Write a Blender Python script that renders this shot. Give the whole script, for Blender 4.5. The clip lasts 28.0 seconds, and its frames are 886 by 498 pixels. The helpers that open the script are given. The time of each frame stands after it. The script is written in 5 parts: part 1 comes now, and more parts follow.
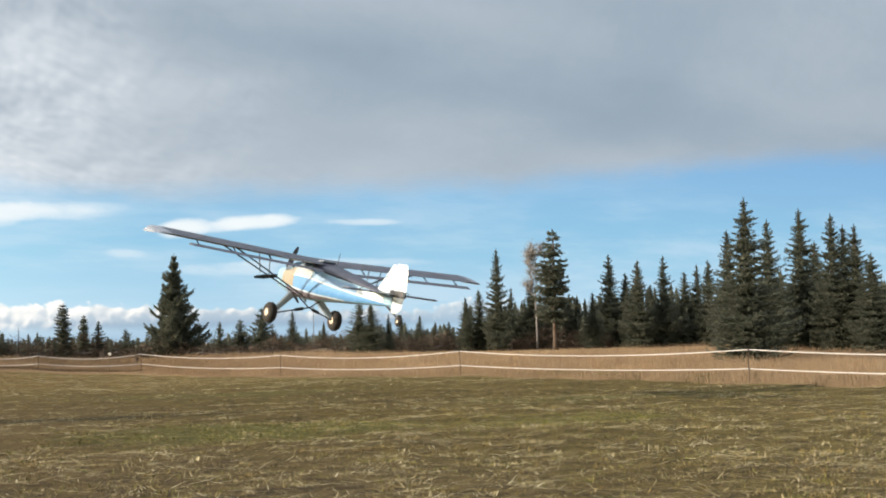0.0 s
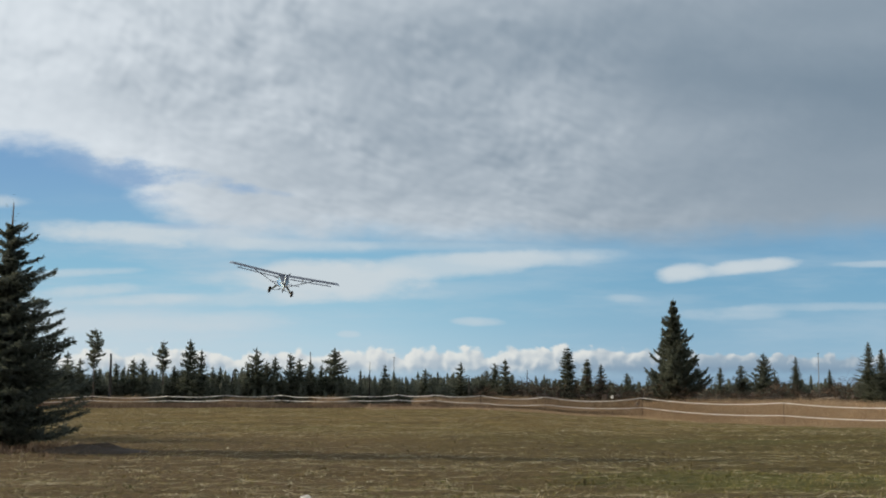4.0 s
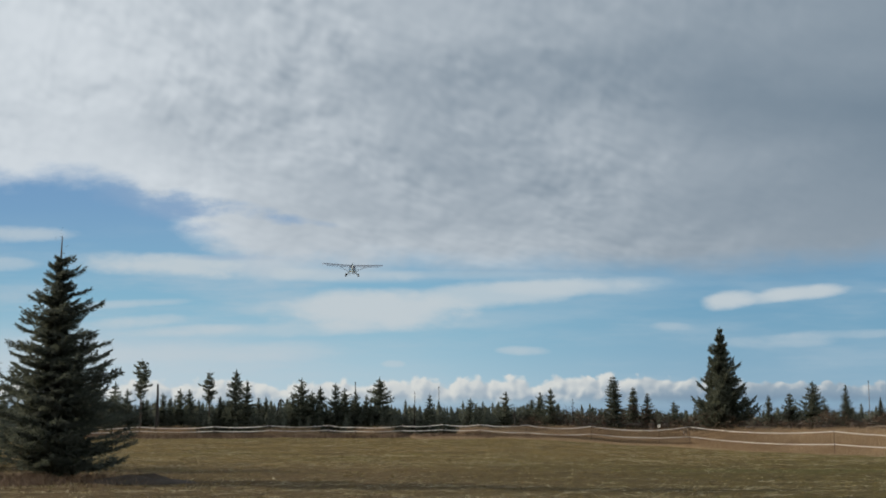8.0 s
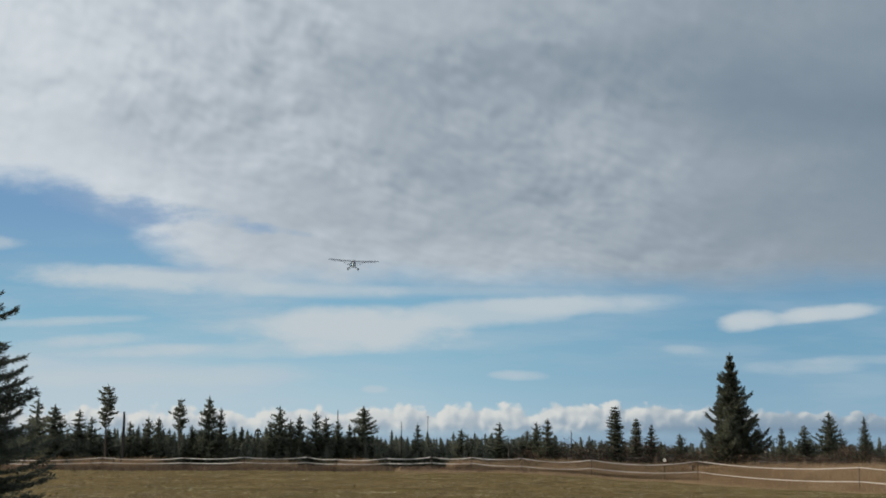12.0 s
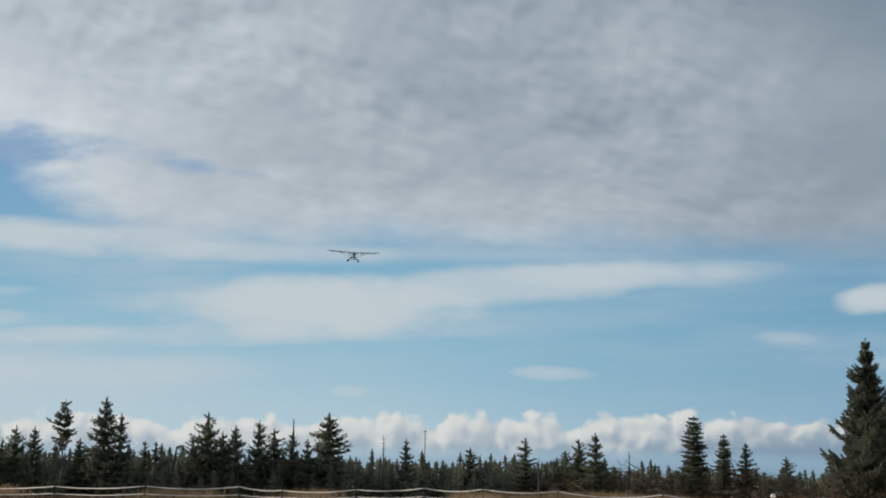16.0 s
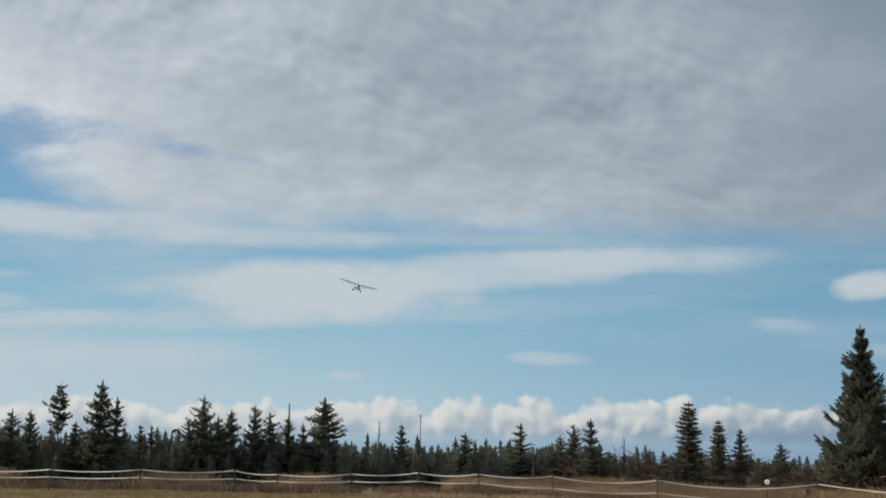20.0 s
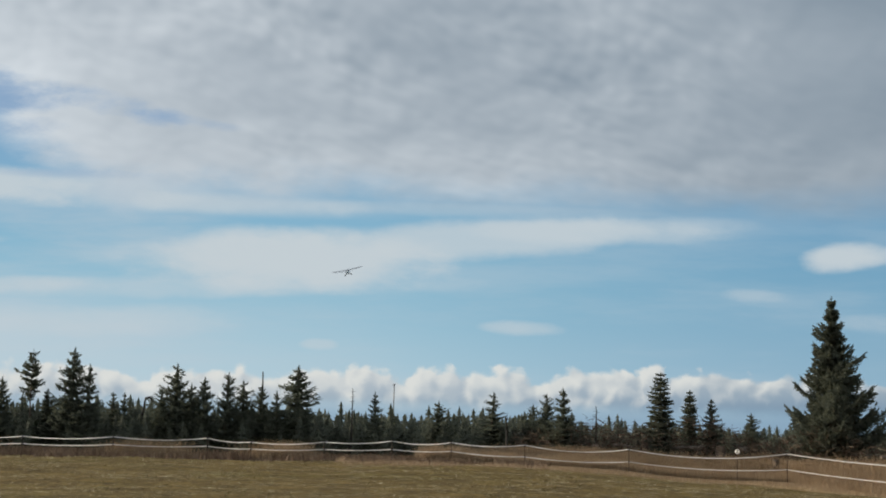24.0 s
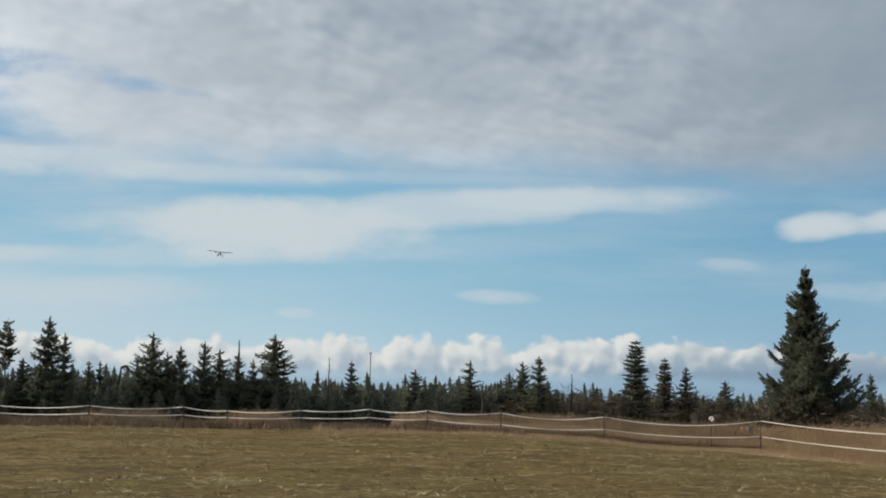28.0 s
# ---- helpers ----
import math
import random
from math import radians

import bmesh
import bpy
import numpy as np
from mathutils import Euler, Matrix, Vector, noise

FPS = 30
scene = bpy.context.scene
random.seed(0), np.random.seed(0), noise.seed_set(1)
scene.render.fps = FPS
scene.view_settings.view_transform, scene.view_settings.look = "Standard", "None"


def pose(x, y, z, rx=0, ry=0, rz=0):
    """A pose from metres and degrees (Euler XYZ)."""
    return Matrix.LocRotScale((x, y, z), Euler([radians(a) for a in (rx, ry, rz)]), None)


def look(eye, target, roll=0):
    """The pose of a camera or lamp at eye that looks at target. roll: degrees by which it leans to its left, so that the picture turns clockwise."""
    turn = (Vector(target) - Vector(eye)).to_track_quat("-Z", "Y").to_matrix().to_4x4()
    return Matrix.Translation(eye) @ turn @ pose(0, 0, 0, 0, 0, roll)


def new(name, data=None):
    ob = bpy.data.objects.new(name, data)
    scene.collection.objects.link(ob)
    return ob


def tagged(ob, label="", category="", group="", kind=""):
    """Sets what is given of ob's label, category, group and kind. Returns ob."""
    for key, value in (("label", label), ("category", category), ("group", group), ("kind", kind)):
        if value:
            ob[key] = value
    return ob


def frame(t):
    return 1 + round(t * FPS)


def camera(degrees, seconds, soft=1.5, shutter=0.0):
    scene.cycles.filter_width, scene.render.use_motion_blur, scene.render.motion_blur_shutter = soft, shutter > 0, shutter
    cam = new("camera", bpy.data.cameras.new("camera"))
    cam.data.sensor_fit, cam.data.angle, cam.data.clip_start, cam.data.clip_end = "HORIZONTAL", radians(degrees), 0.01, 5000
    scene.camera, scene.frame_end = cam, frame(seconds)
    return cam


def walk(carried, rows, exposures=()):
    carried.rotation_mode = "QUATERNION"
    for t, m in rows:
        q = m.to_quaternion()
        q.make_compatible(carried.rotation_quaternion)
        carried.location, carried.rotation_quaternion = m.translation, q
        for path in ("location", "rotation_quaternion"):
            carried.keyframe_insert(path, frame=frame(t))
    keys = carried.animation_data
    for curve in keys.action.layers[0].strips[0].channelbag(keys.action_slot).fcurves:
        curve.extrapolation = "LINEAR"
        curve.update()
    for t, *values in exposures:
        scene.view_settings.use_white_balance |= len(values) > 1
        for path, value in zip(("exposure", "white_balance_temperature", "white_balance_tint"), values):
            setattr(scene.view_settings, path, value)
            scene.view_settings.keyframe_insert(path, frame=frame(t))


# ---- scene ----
# The view closes in by 1.58 at about 12 s. One lens serves throughout, so the camera moves forward there,
# and the aircraft and the cloud backdrop come nearer by the same factor.
cam = camera(39.2, 28.0, soft=1.9)


def eye(x, y, z, yaw, pitch, roll):
    return pose(x, y, z, 90 + pitch, 0, yaw) @ pose(0, 0, 0, 0, 0, roll)


walk(cam, [
    (0.0, eye(0.00, 0.00, 1.70, -24.78, 4.08, -1.11)),
    (0.5, eye(0.00, 0.00, 1.70, -15.99, 5.24, 0.29)),
    (1.0, eye(0.00, 0.00, 1.70, -13.95, 5.95, -0.15)),
    (1.5, eye(0.00, 0.00, 1.70, -10.80, 5.95, -0.37)),
    (2.0, eye(0.00, 0.00, 1.70, -6.82, 5.55, -0.37)),
    (2.5, eye(0.00, 0.00, 1.70, -4.37, 5.53, -0.43)),
    (3.0, eye(0.00, 0.00, 1.70, -3.23, 5.98, -0.21)),
    (3.5, eye(0.00, 0.00, 1.70, -3.14, 6.18, 0.05)),
    (4.0, eye(0.00, 0.00, 1.70, -2.04, 6.32, 0.20)),
    (4.5, eye(0.00, 0.00, 1.70, -0.90, 6.35, 0.15)),
    (6.5, eye(0.00, 0.00, 1.70, 0.12, 6.83, 0.10)),
    (7.0, eye(0.00, 0.00, 1.70, -0.04, 6.71, 0.06)),
    (7.5, eye(0.00, 0.00, 1.70, -0.01, 7.17, 0.02)),
    (8.0, eye(0.00, 0.00, 1.70, -0.00, 7.66, 0.00)),
    (8.5, eye(0.00, 0.00, 1.70, -0.16, 8.41, 0.09)),
    (9.0, eye(0.00, 0.00, 1.70, -0.42, 9.09, 0.27)),
    (9.5, eye(0.00, 0.00, 1.70, -0.61, 9.13, 0.40)),
    (10.0, eye(0.00, 0.00, 1.70, -0.64, 8.87, 0.47)),
    (10.5, eye(0.00, 0.00, 1.70, -0.83, 8.67, 0.45)),
    (11.0, eye(0.00, 0.00, 1.70, -0.86, 8.89, 0.57)),
    (11.5, eye(0.00, 0.00, 1.70, -0.63, 8.67, 0.58)),
    (11.7, eye(0.00, 0.00, 1.70, -0.63, 8.67, 0.58)),
    (11.8, eye(0.01, 0.20, 1.70, -0.55, 8.76, 0.54)),
    (11.9, eye(0.09, 1.80, 1.70, -0.42, 8.91, 0.46)),
    (12.0, eye(0.29, 5.50, 1.70, -0.24, 9.10, 0.35)),
    (12.1, eye(0.49, 9.40, 1.70, -0.01, 9.80, 0.44)),
    (12.2, eye(0.69, 13.30, 1.70, 0.22, 10.49, 0.53)),
    (12.3, eye(0.90, 17.20, 1.70, 0.45, 11.18, 0.61)),
    (12.4, eye(1.10, 21.10, 1.70, 0.68, 11.87, 0.70)),
    (12.5, eye(1.30, 24.90, 1.70, 0.90, 12.57, 0.79)),
    (12.6, eye(1.45, 27.80, 1.70, 0.90, 12.57, 0.79)),
    (12.7, eye(1.51, 29.00, 1.70, 0.90, 12.57, 0.79)),
    (13.0, eye(1.51, 29.00, 1.70, 0.90, 12.57, 0.79)),
    (13.5, eye(1.51, 29.00, 1.70, 1.13, 11.97, 0.72)),
    (15.5, eye(1.51, 29.00, 1.70, 1.37, 10.16, 0.88)),
    (16.0, eye(1.51, 29.00, 1.70, 1.06, 10.31, 0.85)),
    (16.5, eye(1.51, 29.00, 1.70, 0.80, 10.59, 0.90)),
    (17.0, eye(1.51, 29.00, 1.70, 0.59, 10.82, 0.95)),
    (17.5, eye(1.51, 29.00, 1.70, 0.28, 10.81, 1.03)),
    (18.0, eye(1.51, 29.00, 1.70, -0.20, 10.59, 1.17)),
    (18.5, eye(1.51, 29.00, 1.70, 0.10, 10.12, 1.19)),
    (19.0, eye(1.51, 29.00, 1.70, 0.96, 9.46, 0.89)),
    (19.5, eye(1.51, 29.00, 1.70, 1.19, 9.36, 0.85)),
    (20.0, eye(1.51, 29.00, 1.70, 0.87, 9.63, 1.06)),
    (20.5, eye(1.51, 29.00, 1.70, 0.60, 9.75, 1.24)),
    (21.0, eye(1.51, 29.00, 1.70, 0.53, 9.93, 1.25)),
    (21.5, eye(1.51, 29.00, 1.70, 0.74, 9.67, 1.26)),
    (23.5, eye(1.51, 29.00, 1.70, -0.42, 8.48, 1.30)),
    (24.0, eye(1.51, 29.00, 1.70, -0.34, 8.24, 1.31)),
    (24.5, eye(1.51, 29.00, 1.70, -0.37, 7.78, 1.19)),
    (25.0, eye(1.51, 29.00, 1.70, -0.46, 8.00, 1.28)),
    (25.5, eye(1.51, 29.00, 1.70, -0.62, 7.98, 1.30)),
    (26.0, eye(1.51, 29.00, 1.70, -0.74, 7.98, 1.29)),
    (26.5, eye(1.51, 29.00, 1.70, -0.62, 8.02, 1.29)),
    (27.0, eye(1.51, 29.00, 1.70, -0.62, 7.80, 1.35)),
    (27.5, eye(1.51, 29.00, 1.70, -0.98, 7.27, 1.26)),
    (28.0, eye(1.51, 29.00, 1.70, -1.47, 6.82, 1.16)),
], exposures=[(0.0, 0.72, 6900, 13), (0.5, 0.40, 6700, 12), (1.0, 0.24, 6550, 11), (2.0, 0.06, 6470, 10), (3.0, 0.13, 6450, 10), (8.0, -0.02, 6450, 10), (11.5, -0.07, 6450, 10), (12.6, -0.01, 6450, 10), (21.0, -0.02, 6480, 10), (24.0, 0.04, 6480, 10), (28.0, 0.10, 6500, 10)])

# ---- world and sun ----
SUN_AZ, SUN_EL = 77.0, 17.0   # degrees to the left of straight ahead, degrees above the horizon
world = bpy.data.worlds.new("world")
scene.world = world
world.use_nodes = True
wn = world.node_tree.nodes
sky = wn.new("ShaderNodeTexSky")
sky.sky_type = "NISHITA"
sky.sun_disc = False
sky.sun_elevation = radians(SUN_EL)
sky.sun_rotation = radians(-SUN_AZ)
sky.altitude = 100
sky.air_density = 1.3
sky.dust_density = 1.5
world.node_tree.links.new(sky.outputs[0], wn["Background"].inputs[0])
wn["Background"].inputs[1].default_value = 0.15
# thin cloud spreads over most of the sky
cloud_light = wn.new("ShaderNodeBackground")
cloud_light.inputs[0].default_value = (0.85, 0.84, 0.82, 1)
cloud_light.inputs[1].default_value = 1.1
cover = wn.new("ShaderNodeMixShader")
cover.inputs[0].default_value = 0.46
world.node_tree.links.new(wn["Background"].outputs[0], cover.inputs[1])
world.node_tree.links.new(cloud_light.outputs[0], cover.inputs[2])
world.node_tree.links.new(cover.outputs[0], wn["World Output"].inputs[0])

sun_data = bpy.data.lights.new("sun", "SUN")
sun_data.energy = 4.7
sun_data.angle = radians(0.6)
sun_data.color = (1.0, 0.87, 0.69)
sun = new("sun", sun_data)
sa, se = radians(SUN_AZ), radians(SUN_EL)
SUN_DIR = Vector((-math.sin(sa) * math.cos(se), math.cos(sa) * math.cos(se), math.sin(se)))
sun.matrix_world = look(SUN_DIR * 100, (0, 0, 0))


# ---- node helpers ----
class Nodes:
    def __init__(self, name):
        self.mat = bpy.data.materials.new(name)
        self.mat.use_nodes = True
        self.t = self.mat.node_tree
        self.bsdf = self.t.nodes["Principled BSDF"]
        self.out = self.t.nodes["Material Output"]

    def put(self, socket, v):
        if isinstance(v, bpy.types.NodeSocket):
            self.t.links.new(v, socket)
        elif v is not None:
            if isinstance(v, (tuple, list)) and len(v) == 3 and socket.type == "RGBA":
                v = (*v, 1)
            socket.default_value = v

    def m(self, op, a, b=None, c=None, clamp=False):
        n = self.t.nodes.new("ShaderNodeMath")
        n.operation, n.use_clamp = op, clamp
        for i, v in enumerate((a, b, c)):
            self.put(n.inputs[i], v)
        return n.outputs[0]

    def smooth(self, x, a, b, lo=0.0, hi=1.0):
        n = self.t.nodes.new("ShaderNodeMapRange")
        n.interpolation_type = "SMOOTHSTEP"
        self.put(n.inputs["Value"], x)
        for k, v in (("From Min", a), ("From Max", b), ("To Min", lo), ("To Max", hi)):
            self.put(n.inputs[k], v)
        return n.outputs[0]

    def noise(self, vec, scale, detail=4, rough=0.55, color=False, distort=0.0):
        n = self.t.nodes.new("ShaderNodeTexNoise")
        self.put(n.inputs["Vector"], vec)
        n.inputs["Scale"].default_value = scale
        n.inputs["Detail"].default_value = detail
        n.inputs["Roughness"].default_value = rough
        n.inputs["Distortion"].default_value = distort
        return n.outputs["Color" if color else "Fac"]

    def voronoi(self, vec, scale, smoothness=0.6):
        n = self.t.nodes.new("ShaderNodeTexVoronoi")
        n.feature = "SMOOTH_F1"
        self.put(n.inputs["Vector"], vec)
        n.inputs["Scale"].default_value = scale
        n.inputs["Smoothness"].default_value = smoothness
        return n.outputs["Distance"]

    def mix(self, f, a, b):
        n = self.t.nodes.new("ShaderNodeMix")
        n.data_type = "RGBA"
        self.put(n.inputs[0], f)
        self.put(n.inputs[6], a)
        self.put(n.inputs[7], b)
        return n.outputs[2]

    def xyz(self, x, y, z):
        n = self.t.nodes.new("ShaderNodeCombineXYZ")
        for i, v in enumerate((x, y, z)):
            self.put(n.inputs[i], v)
        return n.outputs[0]

    def split(self, vec):
        n = self.t.nodes.new("ShaderNodeSeparateXYZ")
        self.put(n.inputs[0], vec)
        return n.outputs

    def coord(self, which="Object"):
        return self.t.nodes.new("ShaderNodeTexCoord").outputs[which]

    def ob_random(self):
        return self.t.nodes.new("ShaderNodeObjectInfo").outputs["Random"]

    def island(self):
        return self.t.nodes.new("ShaderNodeNewGeometry").outputs["Random Per Island"]

    def bump(self, height, strength, distance):
        n = self.t.nodes.new("ShaderNodeBump")
        n.inputs["Strength"].default_value = strength
        n.inputs["Distance"].default_value = distance
        self.put(n.inputs["Height"], height)
        self.put(self.bsdf.inputs["Normal"], n.outputs[0])

    def set(self, color=None, rough=None, metal=None, spec=None, coat=None):
        for k, v in (("Base Color", color), ("Roughness", rough), ("Metallic", metal), ("Specular IOR Level", spec), ("Coat Weight", coat)):
            if v is not None:
                self.put(self.bsdf.inputs[k], v)
        return self.mat


def plain(name, a, b, scale, rough=0.6, metal=0.0, bump=0.0, spec=0.4):
    """Two tones mixed by coarse and fine noise, with a fine relief."""
    n = Nodes(name)
    co = n.coord()
    f = n.m("MULTIPLY_ADD", n.noise(co, scale * 7, 5), 0.5, n.m("MULTIPLY", n.noise(co, scale, 3), 0.6), clamp=True)
    f = n.smooth(f, 0.32, 0.78)
    if bump:
        n.bump(n.noise(co, scale * 12, 4), 0.5, bump)
    return n.set(n.mix(f, a, b), n.m("MULTIPLY_ADD", n.noise(co, scale * 3), 0.25, rough - 0.12), metal, spec)


# ---- cloud backdrop material: blue sky, high cloud deck, wisps and cumulus on the horizon ----
SKY_B = 1000.0


def cloud_material():
    n = Nodes("cloudy_sky")
    sx, sy, sz = n.split(n.coord())
    u, v = n.m("MULTIPLY", sx, 1 / SKY_B), n.m("MULTIPLY", sz, 1 / SKY_B)
    flat = n.xyz(u, n.m("MULTIPLY", v, 2.6), 0)
    w1 = n.m("SUBTRACT", n.noise(flat, 9, 5), 0.5)
    w2 = n.m("SUBTRACT", n.noise(n.xyz(u, n.m("MULTIPLY", v, 2.2), 7.3), 26, 5, 0.6), 0.5)

    # clear sky
    col = n.mix(n.smooth(v, 0.0, 0.075), (0.46, 0.635, 0.715), (0.28, 0.515, 0.655))
    col = n.mix(n.smooth(v, 0.06, 0.2), col, (0.20, 0.35, 0.57))
    # deeper blue away from the sun
    col = n.mix(n.smooth(u, -0.08, 0.26, 0.0, 0.88), col, n.mix(0.5, col, (0.10, 0.24, 0.42)))
    # thin veil
    veil = n.m("MULTIPLY", n.smooth(n.noise(n.xyz(u, n.m("MULTIPLY", v, 6.0), 3.1), 5.5, 6, 0.6), 0.38, 0.70), n.smooth(v, 0.17, 0.08, 0.0, 0.9))
    left = n.smooth(u, 0.1, -0.32)
    veil = n.m("MULTIPLY", veil, n.m("MULTIPLY_ADD", left, 0.6, 0.4))
    col = n.mix(veil, col, (0.50, 0.59, 0.66))
    # low pale veil towards the sun
    col = n.mix(n.m("MULTIPLY", n.smooth(v, 0.10, 0.035), n.m("MULTIPLY_ADD", left, 0.60, 0.10)), col, (0.62, 0.69, 0.73))

    def patch(cu, cv, a, b, tilt, power=1.0, warp=0.75, hard=-0.15):
        du, dv = n.m("SUBTRACT", u, cu), n.m("SUBTRACT", v, cv)
        dv = n.m("SUBTRACT", dv, n.m("MULTIPLY", du, tilt))
        q = n.m("ADD", n.m("POWER", n.m("ABSOLUTE", n.m("DIVIDE", du, a)), 2.4), n.m("POWER", n.m("ABSOLUTE", n.m("DIVIDE", dv, b)), 2.0))
        q = n.m("ADD", q, n.m("ADD", n.m("MULTIPLY", w1, warp * 2.4), n.m("MULTIPLY", w2, warp * 2.6)))
        return n.m("MULTIPLY", n.smooth(q, 1.25, hard), power)

    # long soft streaks, then the firmer lens-shaped clouds
    streaks = [
        (0.14, 0.107, 0.05, 0.005, 0.02, 0.4), (0.385, 0.101, 0.035, 0.003, 0.02, 0.5),
        (-0.205, 0.121, 0.11, 0.0105, -0.03, 0.95), (-0.10, 0.113, 0.10, 0.0065, -0.02, 0.72), (0.03, 0.113, 0.10, 0.004, 0.0, 0.3), (-0.36, 0.147, 0.06, 0.007, 0.0, 0.7),
        (-0.37, 0.122, 0.05, 0.006, 0.0, 0.5), (-0.25, 0.075, 0.05, 0.006, 0.06, 0.75), (-0.04, 0.0415, 0.010, 0.003, 0.0, 0.5),
        (0.36, 0.066, 0.10, 0.004, 0.02, 0.35), (-0.27, 0.089, 0.06, 0.004, 0.05, 0.6), (-0.215, 0.068, 0.055, 0.005, 0.04, 0.6),
        (-0.32, 0.060, 0.05, 0.006, 0.02, 0.5), (-0.19, 0.050, 0.12, 0.009, 0.02, 0.5), (0.0637, 0.0523, 0.022, 0.0042, -0.02, 0.6),
        (0.187, 0.0713, 0.02, 0.004, -0.05, 0.4), (-0.10, 0.070, 0.14, 0.006, 0.03, 0.45), (0.27, 0.060, 0.05, 0.006, 0.02, 0.4),
    ]
    for cu, cv, a, b, tilt, p in streaks:
        col = n.mix(patch(cu, cv, a, b, tilt, p), col, (0.605, 0.66, 0.69))
    lenses = [
        (-0.122, 0.087, 0.045, 0.007, 0.02, 0.3), (-0.060, 0.0850, 0.085, 0.0175, 0.0, 1.0), (-0.045, 0.0820, 0.070, 0.0120, 0.03, 0.6), (0.045, 0.0985, 0.090, 0.0115, 0.07, 0.75), (0.105, 0.103, 0.070, 0.0075, 0.0, 0.6),
        (0.231, 0.0925, 0.023, 0.0080, 0.10, 0.95), (0.290, 0.0990, 0.039, 0.0066, 0.10, 0.92), (0.262, 0.0945, 0.030, 0.0045, 0.12, 0.6),
    ]
    for cu, cv, a, b, tilt, p in lenses:
        col = n.mix(patch(cu, cv, a, b, tilt, p, 0.55, 0.05), col, (0.615, 0.665, 0.69))

    # cloud deck with a ragged lower edge
    edge = n.m("ADD", 0.117, n.smooth(u, -0.13, -0.29, 0.0, 0.072))
    edge = n.m("ADD", edge, n.m("ADD", n.smooth(u, 0.22, 0.48, 0.0, 0.016), n.smooth(u, 0.45, 0.98, 0.0, 0.048)))
    dv = n.m("SUBTRACT", v, edge)
    dv = n.m("ADD", dv, n.m("MULTIPLY", n.m("ADD", n.m("MULTIPLY", w1, 0.042), n.m("MULTIPLY", w2, 0.030)), n.smooth(u, 0.05, -0.12, 0.5, 1.0)))
    deck = n.smooth(dv, -0.012, 0.020)
    # the deck lies level far above: its cells shrink towards the horizon
    px, py = n.m("MULTIPLY", u, 4.2), n.m("MULTIPLY", n.m("LOGARITHM", n.m("ADD", n.m("MAXIMUM", v, 0.0), 0.06), math.e), -1.25)
    sway = n.noise(n.xyz(px, py, 0.0), 2.2, 3, 0.5, color=True)
    kx, ky, _ = n.split(sway)
    px = n.m("MULTIPLY_ADD", n.m("SUBTRACT", kx, 0.5), 0.13, px)
    py = n.m("MULTIPLY_ADD", n.m("SUBTRACT", ky, 0.5), 0.12, py)

    def cell(d):
        """Soft rolls and puffs, slanting down to the right."""
        x2 = n.m("ADD", n.m("ADD", n.m("MULTIPLY", px, 0.95), n.m("MULTIPLY", py, 0.30)), d)
        y2 = n.m("ADD", n.m("ADD", n.m("MULTIPLY", px, -0.40), n.m("MULTIPLY", py, 1.20)), d)
        p = n.xyz(x2, y2, 1.7)
        soft = n.m("SUBTRACT", 0.95, n.voronoi(p, 9.0, 1.0))
        return n.m("ADD", n.m("MULTIPLY", soft, 0.62), n.m("ADD", n.m("MULTIPLY", n.noise(p, 12, 1, 0.45), 0.62), n.m("MULTIPLY", n.noise(p, 30, 0, 0.4), 0.2)))

    here = cell(0.0)
    # cells brighten on the side towards the sun
    cells = n.m("ADD", n.m("SUBTRACT", here, 0.67), n.m("MULTIPLY", n.m("SUBTRACT", here, cell(-0.022)), 0.9))
    patchy = n.smooth(n.noise(n.xyz(px, py, 8.0), 1.7, 2), 0.36, 0.62, 0.35, 1.0)
    big = n.noise(n.xyz(n.m("MULTIPLY_ADD", v, -0.7, u), n.m("MULTIPLY", v, 2.2), 5.0), 5, 1, 0.4)
    strength = n.m("MULTIPLY", patchy, n.smooth(u, 0.40, -0.05, 0.10, 0.95))
    tone = n.m("MULTIPLY_ADD", n.m("MULTIPLY", cells, strength), 0.55, n.m("MULTIPLY_ADD", n.m("SUBTRACT", big, 0.5), n.smooth(u, 0.5, 0.0, 0.40, 0.70), 0.37))
    # a broad darker roll across the middle of the deck
    rollv = n.m("SUBTRACT", v, n.m("MULTIPLY_ADD", n.m("SUBTRACT", u, 0.1), -0.12, 0.275))
    tone = n.m("SUBTRACT", tone, n.m("MULTIPLY", n.m("MULTIPLY", n.smooth(n.m("ABSOLUTE", n.m("MULTIPLY_ADD", w1, 0.06, rollv)), 0.055, 0.0), n.smooth(u, -0.16, 0.06)), 0.13))
    glow = n.m("MULTIPLY", n.smooth(n.m("SUBTRACT", u, n.m("MULTIPLY", n.m("SUBTRACT", v, 0.2), 0.45)), 0.0, -0.42), 0.54)
    tone = n.m("ADD", tone, glow)
    tone = n.m("ADD", tone, n.m("MULTIPLY", n.smooth(dv, 0.09, 0.0, 0.0, 0.25), n.smooth(u, 0.30, -0.05, 0.4, 1.0)))
    tone = n.m("SUBTRACT", tone, n.smooth(u, -0.05, 0.42, 0.0, 0.37))
    dcol = n.mix(n.smooth(tone, -0.38, 1.36), (0.19, 0.232, 0.285), (0.775, 0.805, 0.83))
    col = n.mix(n.m("MULTIPLY", deck, 0.97), col, dcol)
